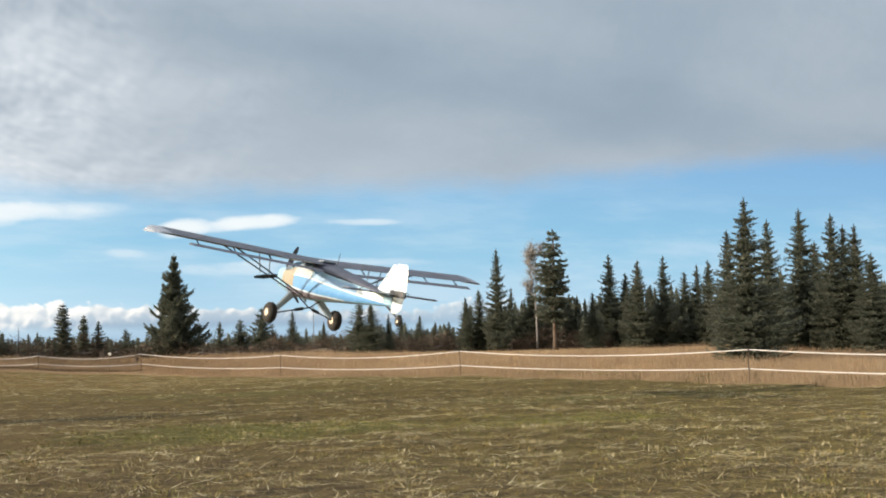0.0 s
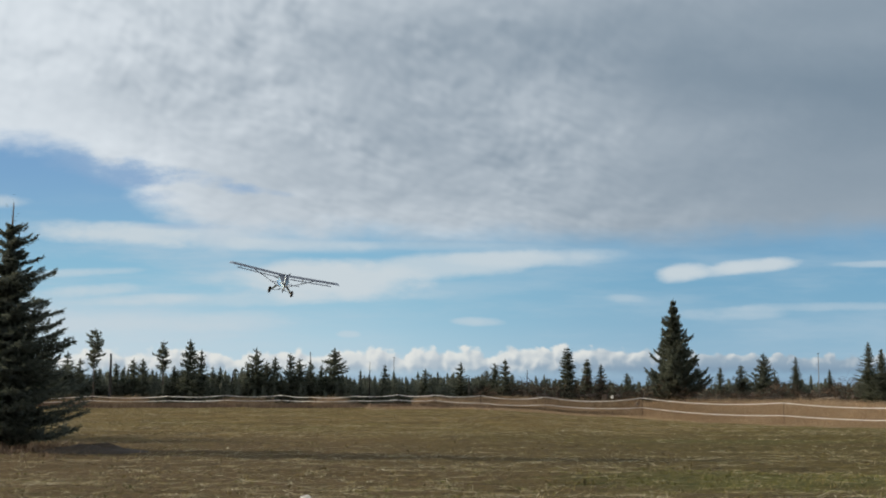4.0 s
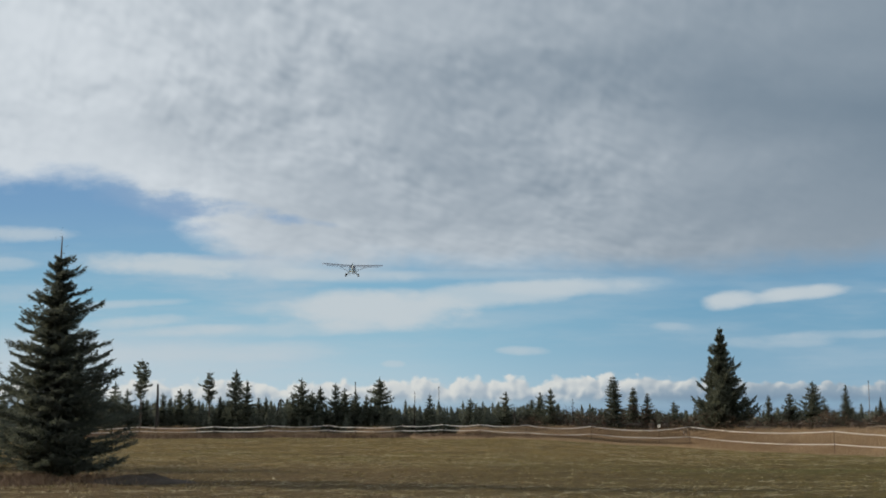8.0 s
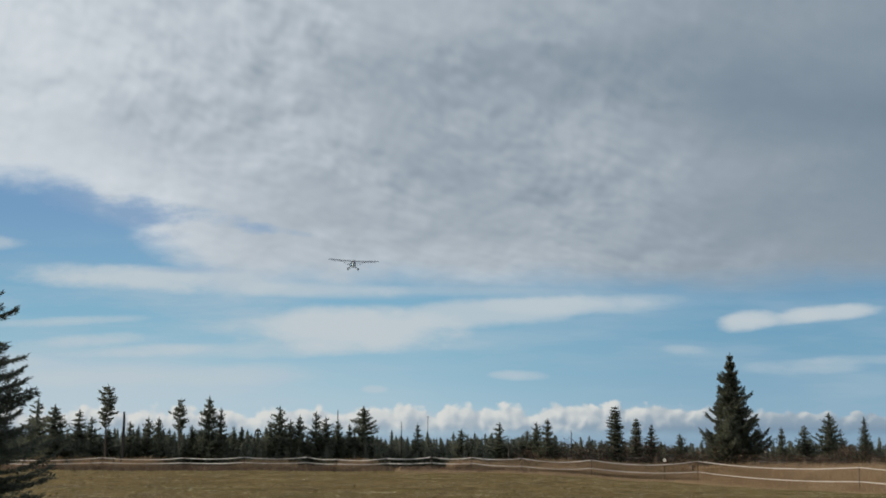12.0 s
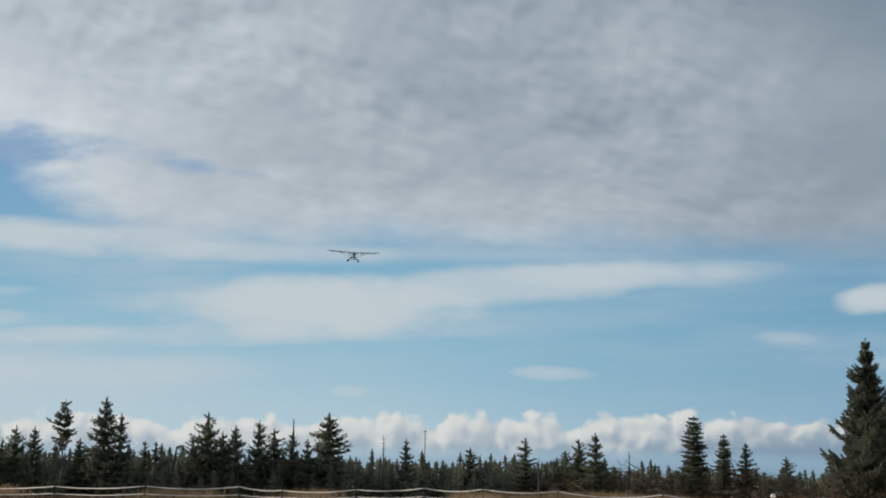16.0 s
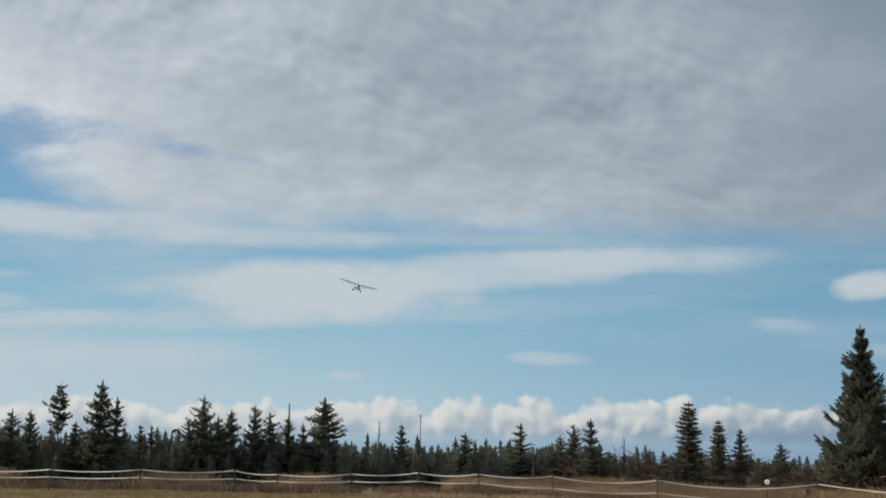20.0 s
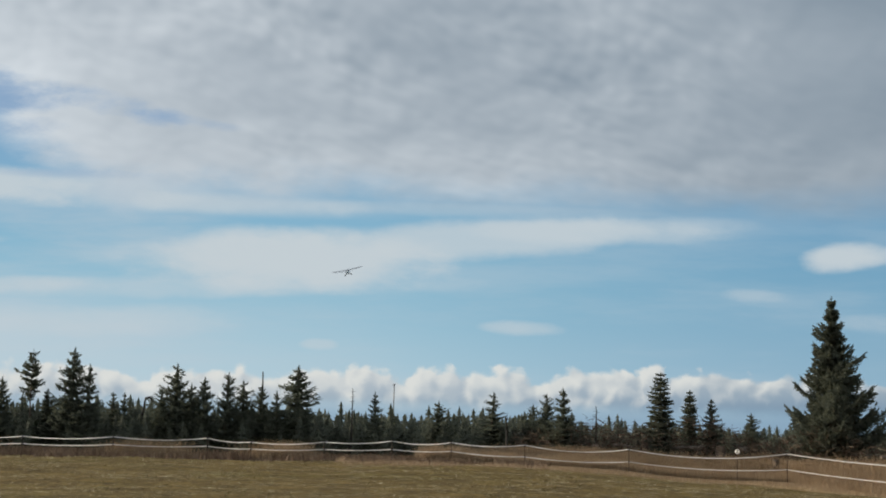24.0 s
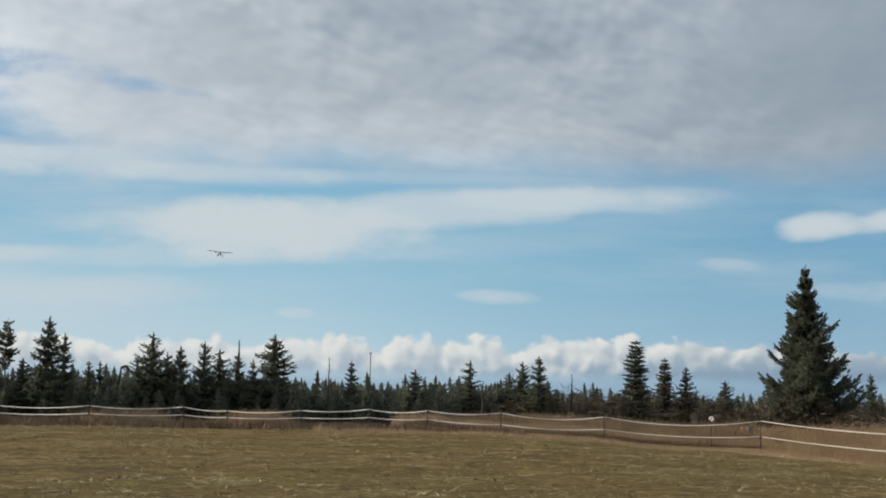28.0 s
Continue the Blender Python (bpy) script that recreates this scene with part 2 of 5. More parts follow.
    # blue tears in the deck
    for cu, cv, a, b, tilt, p in ((-0.225, 0.173, 0.06, 0.014, -0.12, 0.95), (-0.155, 0.1655, 0.05, 0.0075, -0.22, 0.85), (-0.115, 0.158, 0.03, 0.004, -0.15, 0.5), (-0.195, 0.152, 0.028, 0.006, 0.1, 0.7), (-0.17, 0.1275, 0.04, 0.003, 0.0, 0.4)):
        col = n.mix(patch(cu, cv, a, b, tilt, p, 1.2, -0.5), col, (0.27, 0.395, 0.585))

    # cumulus bank on the horizon: rounded domes over a flat grey base
    domes = ((-0.30, 0.0165, 0.0105, 0.045), (-0.235, 0.0165, 0.0121, 0.030), (-0.192, 0.0165, 0.0113, 0.030), (-0.150, 0.0165, 0.0121, 0.022), (-0.112, 0.0165, 0.0113, 0.026), (-0.075, 0.0165, 0.0121, 0.018),
             (-0.042, 0.0175, 0.0130, 0.013), (-0.017, 0.0175, 0.0154, 0.012), (0.019, 0.0175, 0.0147, 0.018), (0.055, 0.0175, 0.0139, 0.020), (0.0915, 0.0165, 0.0139, 0.013), (0.1294, 0.0265, 0.0090, 0.0085),
             (0.110, 0.0185, 0.0071, 0.055), (0.165, 0.0165, 0.0090, 0.050), (0.262, 0.0125, 0.0125, 0.012), (0.296, 0.0125, 0.0144, 0.013), (0.335, 0.0145, 0.0099, 0.035), (0.40, 0.0145, 0.0108, 0.045),
             (0.50, 0.0165, 0.0179, 0.055), (0.60, 0.0145, 0.0125, 0.05), (0.75, 0.0125, 0.0090, 0.09))
    rag = n.noise(n.xyz(u, n.m("MULTIPLY", v, 1.3), 2.0), 70, 4, 0.6, color=True)
    rx, ry, _ = n.split(rag)

    def bank(du, dv2):
        uu = n.m("ADD", n.m("MULTIPLY_ADD", n.m("SUBTRACT", rx, 0.5), 0.011, u), du)
        t = n.m("MULTIPLY_ADD", n.m("SUBTRACT", n.noise(n.xyz(uu, 0.0, 4.0), 9, 2), 0.5), 0.012, n.m("ADD", 0.0262, n.m("MULTIPLY", n.smooth(u, 0.06, 0.12), n.smooth(u, 0.26, 0.20, 0.0, 0.005))))
        for c, base, h, w in domes:
            e = n.m("DIVIDE", n.m("SUBTRACT", uu, c), w)
            e = n.m("SQRT", n.m("MAXIMUM", n.m("SUBTRACT", 1.0, n.m("MULTIPLY", e, e)), 0.0))
            t = n.m("MAXIMUM", t, n.m("MULTIPLY_ADD", e, h, n.m("MULTIPLY", n.smooth(e, 0.0, 0.6), base)))
        p = n.xyz(uu, n.m("ADD", v, dv2), 2.0)
        puffs = n.m("ADD", n.m("MULTIPLY", n.m("SUBTRACT", 0.45, n.voronoi(p, 75, 0.4)), 0.009), n.m("MULTIPLY", n.m("SUBTRACT", 0.45, n.voronoi(p, 150, 0.35)), 0.0045))
        return n.m("SUBTRACT", n.m("ADD", n.m("ADD", t, puffs), n.m("MULTIPLY_ADD", ry, 0.012, -0.006)), n.m("ADD", v, dv2))

    under = bank(0.0, 0.0)
    cum = n.m("MULTIPLY", n.smooth(under, -0.0014, 0.0030), n.smooth(n.m("MULTIPLY_ADD", n.m("SUBTRACT", ry, 0.5), 0.006, v), 0.008, 0.016, 0.25, 1.0))
    relief = n.m("SUBTRACT", under, bank(-0.0035, 0.0035))
    lit = n.m("ADD", n.m("MULTIPLY", relief, 105.0), n.m("SUBTRACT", 0.52, n.m("MULTIPLY", under, 40.0)))
    lit = n.m("SUBTRACT", lit, n.m("ADD", n.smooth(u, 0.09, 0.22, 0.0, 0.34), n.smooth(u, 0.20, 0.28, 0.0, 0.22)))
    shade = n.mix(n.smooth(u, -0.05, 0.25), n.mix(n.smooth(v, 0.008, 0.026), (0.34, 0.42, 0.50), (0.50, 0.54, 0.58)), n.mix(n.smooth(v, 0.010, 0.028), (0.21, 0.295, 0.40), (0.37, 0.43, 0.49)))
    ccol = n.mix(n.smooth(lit, 0.0, 1.05), shade, (0.80, 0.785, 0.735))
    # thinner and hazier far away from the sun
    col = n.mix(n.m("MULTIPLY", cum, n.smooth(u, 0.36, 0.55, 0.95, 0.6)), col, ccol)
    # haze under the bank
    col = n.mix(n.smooth(v, 0.015, 0.004, 0.0, 0.75), col, (0.27, 0.38, 0.50))

    em = n.t.nodes.new("ShaderNodeEmission")
    # slightly cool cast of the whole sky
    col = n.mix(0.08, col, n.mix(0.5, col, (0.0, 0.62, 1.0)))
    n.put(em.inputs["Color"], col)
    em.inputs["Strength"].default_value = 0.90
    n.t.links.new(em.outputs[0], n.out.inputs["Surface"])
    return n.mat


# ---- materials ----
def ground_material():
    n = Nodes("mown_grass")
    co = n.coord()
    x, y, z = n.split(co)
    big = n.noise(co, 0.07, 4, 0.6)
    mid = n.noise(n.xyz(n.m("MULTIPLY", x, 0.7), y, 0), 1.1, 6, 0.7)
    fine = n.noise(co, 6, 5, 0.75)
    tuft = n.noise(n.xyz(n.m("MULTIPLY", x, 0.75), y, 3.0), 3.2, 5, 0.7)
    straw = n.mix(n.smooth(mid, 0.35, 0.7), (0.120, 0.082, 0.028), (0.295, 0.208, 0.070))
    green = n.mix(n.smooth(mid, 0.3, 0.7), (0.074, 0.072, 0.014), (0.172, 0.155, 0.034))
    # greener towards the open side of the field
    near = n.smooth(n.m("ADD", y, n.m("MULTIPLY", x, -0.9)), 62, 8, 0.0, 0.36)
    g = n.smooth(n.m("ADD", n.m("MULTIPLY_ADD", mid, 0.3, big), near), 0.62, 0.86)
    col = n.mix(n.m("MULTIPLY", g, 0.75), straw, green)
    earth = n.smooth(n.noise(n.xyz(x, n.m("MULTIPLY", y, 1.6), 9.0), 0.33, 5, 0.7), 0.52, 0.66, 0.0, 0.75)
    col = n.mix(earth, col, (0.058, 0.041, 0.019))
    # mowing rows: bands of darker and paler stubble
    rows = n.noise(n.xyz(n.m("MULTIPLY", x, 0.22), n.m("MULTIPLY_ADD", mid, 0.5, y), 4.0), 0.8, 4, 0.65)
    col = n.mix(n.smooth(rows, 0.52, 0.68, 0.0, 0.45), col, n.mix(0.55, col, (0.035, 0.026, 0.013)))
    col = n.mix(n.smooth(rows, 0.46, 0.34, 0.0, 0.35), col, n.mix(0.5, col, (0.36, 0.25, 0.12)))
    col = n.mix(n.smooth(fine, 0.35, 0.68, 0.0, 0.85), n.mix(0.55, col, (0.038, 0.029, 0.015)), n.mix(0.3, col, (0.36, 0.28, 0.105)))
    # dark gaps and bare soil between the clippings
    nearby = n.smooth(n.m("MULTIPLY_ADD", mid, 10.0, y), 68, 34, 0.25, 1.0)
    bare = n.m("MULTIPLY", n.smooth(tuft, 0.49, 0.60, 0.0, 0.78), nearby)
    col = n.mix(bare, col, n.mix(n.smooth(fine, 0.35, 0.7), (0.030, 0.023, 0.009), (0.085, 0.065, 0.024)))
    # darker, browner soil on the near side by the large spruce
    brown_soil = n.m("MULTIPLY", n.smooth(n.m("MULTIPLY_ADD", mid, 8.0, y), 56, 36), n.smooth(x, 14, -4, 0.0, 0.70))
    col = n.mix(brown_soil, col, n.mix(n.smooth(n.m("MULTIPLY_ADD", tuft, 0.5, n.m("MULTIPLY", fine, 0.5)), 0.38, 0.62), (0.042, 0.028, 0.017), (0.150, 0.098, 0.050)))
    # darker turf on the open side of the field
    turf = n.m("MULTIPLY", n.smooth(x, -3, 9, 0.0, 0.48), n.smooth(n.m("MULTIPLY_ADD", mid, 9.0, y), 62, 38))
    col = n.mix(turf, col, n.mix(0.7, col, (0.045, 0.036, 0.015)))
    # worn earth close to where the onlooker stands
    worn = n.m("MULTIPLY", n.smooth(n.m("MULTIPLY_ADD", big, 8.0, y), 25, 17), n.smooth(x, 10, 3, 0.15, 0.75))
    col = n.mix(worn, col, n.mix(n.smooth(tuft, 0.4, 0.62), (0.105, 0.080, 0.038), (0.030, 0.023, 0.013)))
    # patches of fresh green grass
    for gx, gy, ra, rb, p in ((6.8, 23.2, 4.2, 2.3, 0.5), (13.2, 22.2, 3.0, 1.6, 0.35), (17.0, 29.5, 4.5, 2.2, 0.3), (11.5, 40.0, 6.0, 2.5, 0.35)):
        e = n.m("ADD", n.m("POWER", n.m("ABSOLUTE", n.m("DIVIDE", n.m("SUBTRACT", x, gx), ra)), 2.0), n.m("POWER", n.m("ABSOLUTE", n.m("DIVIDE", n.m("SUBTRACT", y, gy), rb)), 2.0))
        e = n.m("ADD", e, n.m("MULTIPLY_ADD", mid, 2.2, -1.1))
        col = n.mix(n.m("MULTIPLY", n.smooth(e, 1.1, 0.1), p), col, n.mix(n.smooth(tuft, 0.4, 0.62), (0.050, 0.070, 0.016), (0.115, 0.130, 0.036)))
    # dry tall grass ground beyond the tape
    line = n.m("ADD", n.m("SUBTRACT", y, 78.6), n.m("MULTIPLY", n.m("POWER", n.m("MAXIMUM", x, 0.0), 3.0), 0.0018))
    tan = n.smooth(n.m("ADD", line, n.m("MULTIPLY_ADD", mid, 2.5, -1.2)), -0.4, 0.9)
    col = n.mix(n.m("MULTIPLY", tan, n.smooth(x, 0.0, 6.0, 0.25, 0.9)), col, n.mix(n.smooth(fine, 0.3, 0.7), (0.26, 0.175, 0.095), (0.46, 0.32, 0.18)))
    verge = n.m("MULTIPLY", n.smooth(n.m("MULTIPLY_ADD", mid, 3.0, n.m("SUBTRACT", y, 77.6)), -0.6, 0.8), n.m("MULTIPLY", n.smooth(y, 84, 79), n.smooth(x, 6, 0, 0.0, 0.85)))
    col = n.mix(verge, col, n.mix(n.smooth(fine, 0.35, 0.7), (0.040, 0.029, 0.021), (0.115, 0.080, 0.055)))
    n.bump(n.m("ADD", n.m("MULTIPLY", n.noise(co, 5, 5, 0.7), 0.8), n.m("ADD", mid, n.m("MULTIPLY", tuft, 0.8))), 1.0, 0.13)
    col = n.mix(0.14, col, (0.0, 0.0, 0.0))
    return n.set(col, 0.95, spec=0.1)


def blade_material(name, a, b, c, thin=0.0):
    n = Nodes(name)
    r = n.island()
    co = n.coord()
    col = n.mix(n.smooth(r, 0.0, 0.6), a, b)
    col = n.mix(n.smooth(n.m("ADD", r, n.m("SUBTRACT", n.noise(co, 0.3, 3), 0.5)), 0.62, 1.0), col, c)
    n.set(col, 0.8, spec=0.2)
    if thin:
        tr, mx = n.t.nodes.new("ShaderNodeBsdfTranslucent"), n.t.nodes.new("ShaderNodeMixShader")
        n.put(tr.inputs["Color"], col)
        mx.inputs[0].default_value = thin
        n.t.links.new(n.bsdf.outputs[0], mx.inputs[1])
        n.t.links.new(tr.outputs[0], mx.inputs[2])
        n.t.links.new(mx.outputs[0], n.out.inputs["Surface"])
    return n.mat


def tape_material():
    n = Nodes("white_barrier_tape")
    col = n.mix(n.noise(n.coord(), 2, 3), (0.78, 0.77, 0.74), (0.88, 0.87, 0.85))
    n.set(col, 0.45)
    tr, mx = n.t.nodes.new("ShaderNodeBsdfTranslucent"), n.t.nodes.new("ShaderNodeMixShader")
    n.put(tr.inputs["Color"], col)
    mx.inputs[0].default_value = 0.68
    n.t.links.new(n.bsdf.outputs[0], mx.inputs[1])
    n.t.links.new(tr.outputs[0], mx.inputs[2])
    n.t.links.new(mx.outputs[0], n.out.inputs["Surface"])
    return n.mat


def needle_material(name, dark, light):
    n = Nodes(name)
    r = n.island()
    co = n.coord()
    f = n.m("ADD", n.m("MULTIPLY", r, 0.6), n.m("MULTIPLY", n.noise(co, 1.4, 4), 0.5), clamp=True)
    f = n.m("ADD", f, n.m("MULTIPLY", n.m("SUBTRACT", n.ob_random(), 0.5), 0.35), clamp=True)
    col = n.mix(n.smooth(f, 0.25, 0.95), dark, light)
    n.set(col, 0.75, spec=0.15)
    # light also comes through the sprays
    tr, mx = n.t.nodes.new("ShaderNodeBsdfTranslucent"), n.t.nodes.new("ShaderNodeMixShader")
    n.put(tr.inputs["Color"], n.mix(0.3, col, (0.12, 0.135, 0.085)))
    mx.inputs[0].default_value = 0.52
    n.t.links.new(n.bsdf.outputs[0], mx.inputs[1])
    n.t.links.new(tr.outputs[0], mx.inputs[2])
    n.t.links.new(mx.outputs[0], n.out.inputs["Surface"])
    return n.mat


M = {
    "sky": cloud_material(),
    "ground": ground_material(),
    "straw": blade_material("straw_clippings", (0.40, 0.345, 0.19), (0.20, 0.165, 0.085), (0.62, 0.57, 0.39)),
    "lawn": blade_material("short_grass", (0.085, 0.098, 0.026), (0.150, 0.145, 0.045), (0.30, 0.24, 0.10)),
    "stubble": blade_material("brown_stubble", (0.190, 0.142, 0.060), (0.105, 0.080, 0.034), (0.31, 0.245, 0.110)),
    "dry": blade_material("dry_tall_grass", (0.345, 0.255, 0.165), (0.255, 0.185, 0.118), (0.44, 0.345, 0.235), 0.45),
    "weed": blade_material("brown_weeds", (0.100, 0.068, 0.047), (0.155, 0.105, 0.072), (0.25, 0.185, 0.13)),
    "needle": needle_material("spruce_needles", (0.090, 0.102, 0.084), (0.114, 0.129, 0.100)),
    # near spruce: same needles toned darker, standing for less haze than farther trees
    "dark_needle": needle_material("darkened_near_needles", (0.056, 0.067, 0.062), (0.098, 0.112, 0.096)),
    "far_needle": needle_material("young_spruce_needles", (0.105, 0.118, 0.098), (0.150, 0.165, 0.128)),
    "bark": plain("spruce_bark", (0.055, 0.040, 0.030), (0.13, 0.10, 0.078), 6, 0.9, bump=0.02),
    "grey_wood": plain("weathered_wood", (0.075, 0.062, 0.052), (0.17, 0.145, 0.125), 5, 0.9, bump=0.01),
    "birch": plain("birch_bark", (0.15, 0.145, 0.14), (0.29, 0.28, 0.27), 4, 0.85),
    "tape": tape_material(),
    "snag_wood": plain("dark_dead_wood", (0.022, 0.02, 0.018), (0.05, 0.045, 0.04), 5, 0.9),
    "post": plain("fence_post_steel", (0.05, 0.04, 0.035), (0.12, 0.085, 0.065), 6, 0.7, metal=0.4),
    "white": plain("white_aircraft_paint", (0.44, 0.55, 0.61), (0.56, 0.65, 0.70), 1.2, 0.36),
    "silver": plain("pale_blue_silver_paint", (0.19, 0.36, 0.50), (0.28, 0.45, 0.58), 1.2, 0.34),
    # bare soil, tone lowered to deepen the spruce's shade on its mound
    "soil": plain("shade_darkened_soil", (0.024, 0.018, 0.013), (0.060, 0.045, 0.031), 3, 0.95, bump=0.05),
    "blue": plain("light_blue_paint", (0.085, 0.25, 0.50), (0.13, 0.31, 0.57), 1.2, 0.3),
    "lavender": plain("pale_blue_paint", (0.16, 0.31, 0.52), (0.22, 0.38, 0.58), 1.2, 0.34),
    # opaque pale tone stands in for sky reflected in the cabin glass
    "window": plain("painted_sky_reflection", (0.38, 0.43, 0.45), (0.48, 0.52, 0.54), 1.0, 0.12),
    "mauve": plain("grey_mauve_belly_paint", (0.10, 0.092, 0.12), (0.16, 0.145, 0.18), 1.5, 0.5),
    "navy": plain("dark_blue_grey_paint", (0.036, 0.045, 0.070), (0.058, 0.070, 0.105), 1.5, 0.4),
    "pale": plain("translucent_wing_fabric", (0.34, 0.43, 0.50), (0.45, 0.53, 0.59), 2, 0.5),
    "tip": plain("grey_wing_tip_paint", (0.16, 0.19, 0.24), (0.25, 0.29, 0.35), 1.5, 0.4),
    "cream": plain("tan_stripe_paint", (0.24, 0.22, 0.165), (0.34, 0.31, 0.24), 1.4, 0.4),
    "dark": plain("dark_paint", (0.02, 0.022, 0.027), (0.045, 0.048, 0.055), 3, 0.45),
    "tyre": plain("black_rubber", (0.012, 0.012, 0.012), (0.03, 0.028, 0.026), 9, 0.85, bump=0.01),
    "rim": plain("wheel_alloy", (0.35, 0.30, 0.24), (0.55, 0.5, 0.42), 6, 0.4, metal=0.7),
    "steel": plain("painted_tube", (0.035, 0.04, 0.05), (0.075, 0.085, 0.10), 4, 0.4, metal=0.3),
    "mast": plain("galvanised_pole", (0.10, 0.10, 0.10), (0.2, 0.2, 0.2), 4, 0.6, metal=0.5),
}


def glass_material():
    n = Nodes("tinted_window")
    n.bsdf.inputs["Transmission Weight"].default_value = 0.75
    n.bsdf.inputs["IOR"].default_value = 1.3
    return n.set((0.30, 0.36, 0.40), 0.08)


M["glass"] = glass_material()


# ---- mesh helpers ----
def to_mesh(name, verts, faces, material, smooth=False):
    me = bpy.data.meshes.new(name)
    me.from_pydata(verts if isinstance(verts, list) else verts.tolist(), [], faces if isinstance(faces, list) else faces.tolist())
    me.materials.append(material)
    if smooth:
        me.shade_smooth()
    me.update()
    return me


def part(name, bm, material, parent, label="", smooth=True):
    """Links a bmesh or a mesh as one mesh object under a thing or a part."""
    if isinstance(bm, bmesh.types.BMesh):
        bmesh.ops.recalc_face_normals(bm, faces=bm.faces)
        me = bpy.data.meshes.new(name)
        bm.to_mesh(me)
        bm.free()
        me.materials.append(material)
        if smooth:
            me.shade_smooth()
            me.set_sharp_from_angle(angle=radians(38))
    else:
        me = bm
    ob = new(name, me)
    if parent:
        ob.parent = parent
    return tagged(ob, label)


def thing(name, label, category, m=None, group="", kind=""):
    ob = tagged(new(name), label, category, group, kind)
    if m is not None:
        ob.matrix_basis = m
    return ob


def box(sx, sy, sz, m=None, bevel=0.0):
    bm = bmesh.new()
    bmesh.ops.create_cube(bm, size=1, matrix=Matrix.Diagonal((sx, sy, sz, 1)))
    if bevel:
        bmesh.ops.bevel(bm, geom=bm.edges[:], offset=bevel, segments=2, profile=0.6, affect="EDGES")
    if m is not None:
        bm.transform(m)
    return bm


def tube(points, radii, sides=8, squash=1.0, bm=None):
    """A tube through points, capped; squash narrows it across the local side."""
    bm = bm or bmesh.new()
    pts = [Vector(p) for p in points]
    if not isinstance(radii, (list, tuple)):
        radii = [radii] * len(pts)
    radii = [float(r) for r in radii]
    rings = []
    for i, p in enumerate(pts):
        d = (pts[min(i + 1, len(pts) - 1)] - pts[max(i - 1, 0)]).normalized()
        side = d.cross(Vector((0, 0, 1)) if abs(d.z) < 0.95 else Vector((0, 1, 0))).normalized()
        up = side.cross(d)
        rings.append([bm.verts.new(p + radii[i] * (math.cos(a) * side + math.sin(a) * squash * up)) for a in np.linspace(0, 2 * math.pi, sides, endpoint=False).tolist()])
    for a, b in zip(rings, rings[1:]):
        for i in range(sides):
            bm.faces.new((a[i], a[(i + 1) % sides], b[(i + 1) % sides], b[i]))
    bm.faces.new(rings[0][::-1])
    bm.faces.new(rings[-1])
    return bm


def loft(sections, caps=True):
    """A skin over sections of equal point counts."""
    bm = bmesh.new()
    rings = [[bm.verts.new(p) for p in s] for s in sections]
    n = len(rings[0])
    for a, b in zip(rings, rings[1:]):
        for i in range(n):
            bm.faces.new((a[i], a[(i + 1) % n], b[(i + 1) % n], b[i]))
    if caps:
        bm.faces.new(rings[0][::-1])
        bm.faces.new(rings[-1])
    return bm


def step(a, b, v):
    q = min(1.0, max(0.0, (v - a) / (b - a)))
    return q * q * (3 - 2 * q)


FENCE_X = [-26.0, -18.5, -14.0, -10.6, -7.05, -5.4, -2.6, 0.0, 2.3, 5.15, 9.15, 15.1, 19.9, 23.8, 26.2, 29.0]
FENCE_Y = [76.2, 76.6, 76.9, 77.1, 77.3, 77.4, 77.6, 77.8, 77.9, 77.8, 77.6, 77.0, 64.0, 50.0, 33.0, 18.0]


def fence_y(x):
    return float(np.interp(x, FENCE_X, FENCE_Y))


def slash_y(x):
    """The line of felled branches along the clearing."""
    return 82.0 - 3.0 * step(11, 19, x) - 0.30 * max(0.0, x - 14) - 0.005 * max(0.0, x - 14) ** 2


def gz(x, y):
    """Height of the ground: flat, with a rise towards the far fence and up to the line of felled branches."""
    rise = step(fence_y(x) + 0.4, max(slash_y(x) - 0.6, fence_y(x) + 2.4), y)
    dip = 0.3 * step(4, 14, x)
    return 0.42 * step(48, 82, y) * step(26, 2, x) - dip * step(45, 70, y) + rise * (0.12 + dip + 0.46 * step(-2, 9, x) + 0.26 * step(15, 32, x))


def lie(x, y):
    """Height of the uneven ground surface itself."""
    if not (-70 <= x <= 80 and 8 <= y <= 108):
        return gz(x, y)
    rough = 0.07 * noise.fractal(Vector((x * 0.22, y * 0.3, 0)), 1.0, 2.0, 4) + 0.035 * noise.fractal(Vector((x * 0.9, y * 1.1, 4.0)), 1.0, 2.0, 2)
    return gz(x, y) + rough * min(1, max(0, (y - 10) / 8))


# ---- ground and backdrop ----
def build_ground():
    xs = np.concatenate([[-3000, -1200, -500, -200, -110], np.linspace(-70, 80, 241), [120, 220, 520, 1200, 3000]])
    ys = np.concatenate([[-3000, -1000, -300, -100, -30, 0], np.linspace(8, 108, 221), [130, 180, 300, 600, 1200, 3000]])
    verts = []
    for y in ys:
        for x in xs:
            verts.append((x, y, lie(x, y)))
    w = len(xs)
    faces = [(j * w + i, j * w + i + 1, (j + 1) * w + i + 1, (j + 1) * w + i) for j in range(len(ys) - 1) for i in range(w - 1)]
    g = new("ground", to_mesh("ground", verts, faces, M["ground"], True))
    return tagged(g, "mown brown and green stubble field with straw clippings", "field", kind="structure")


build_ground()


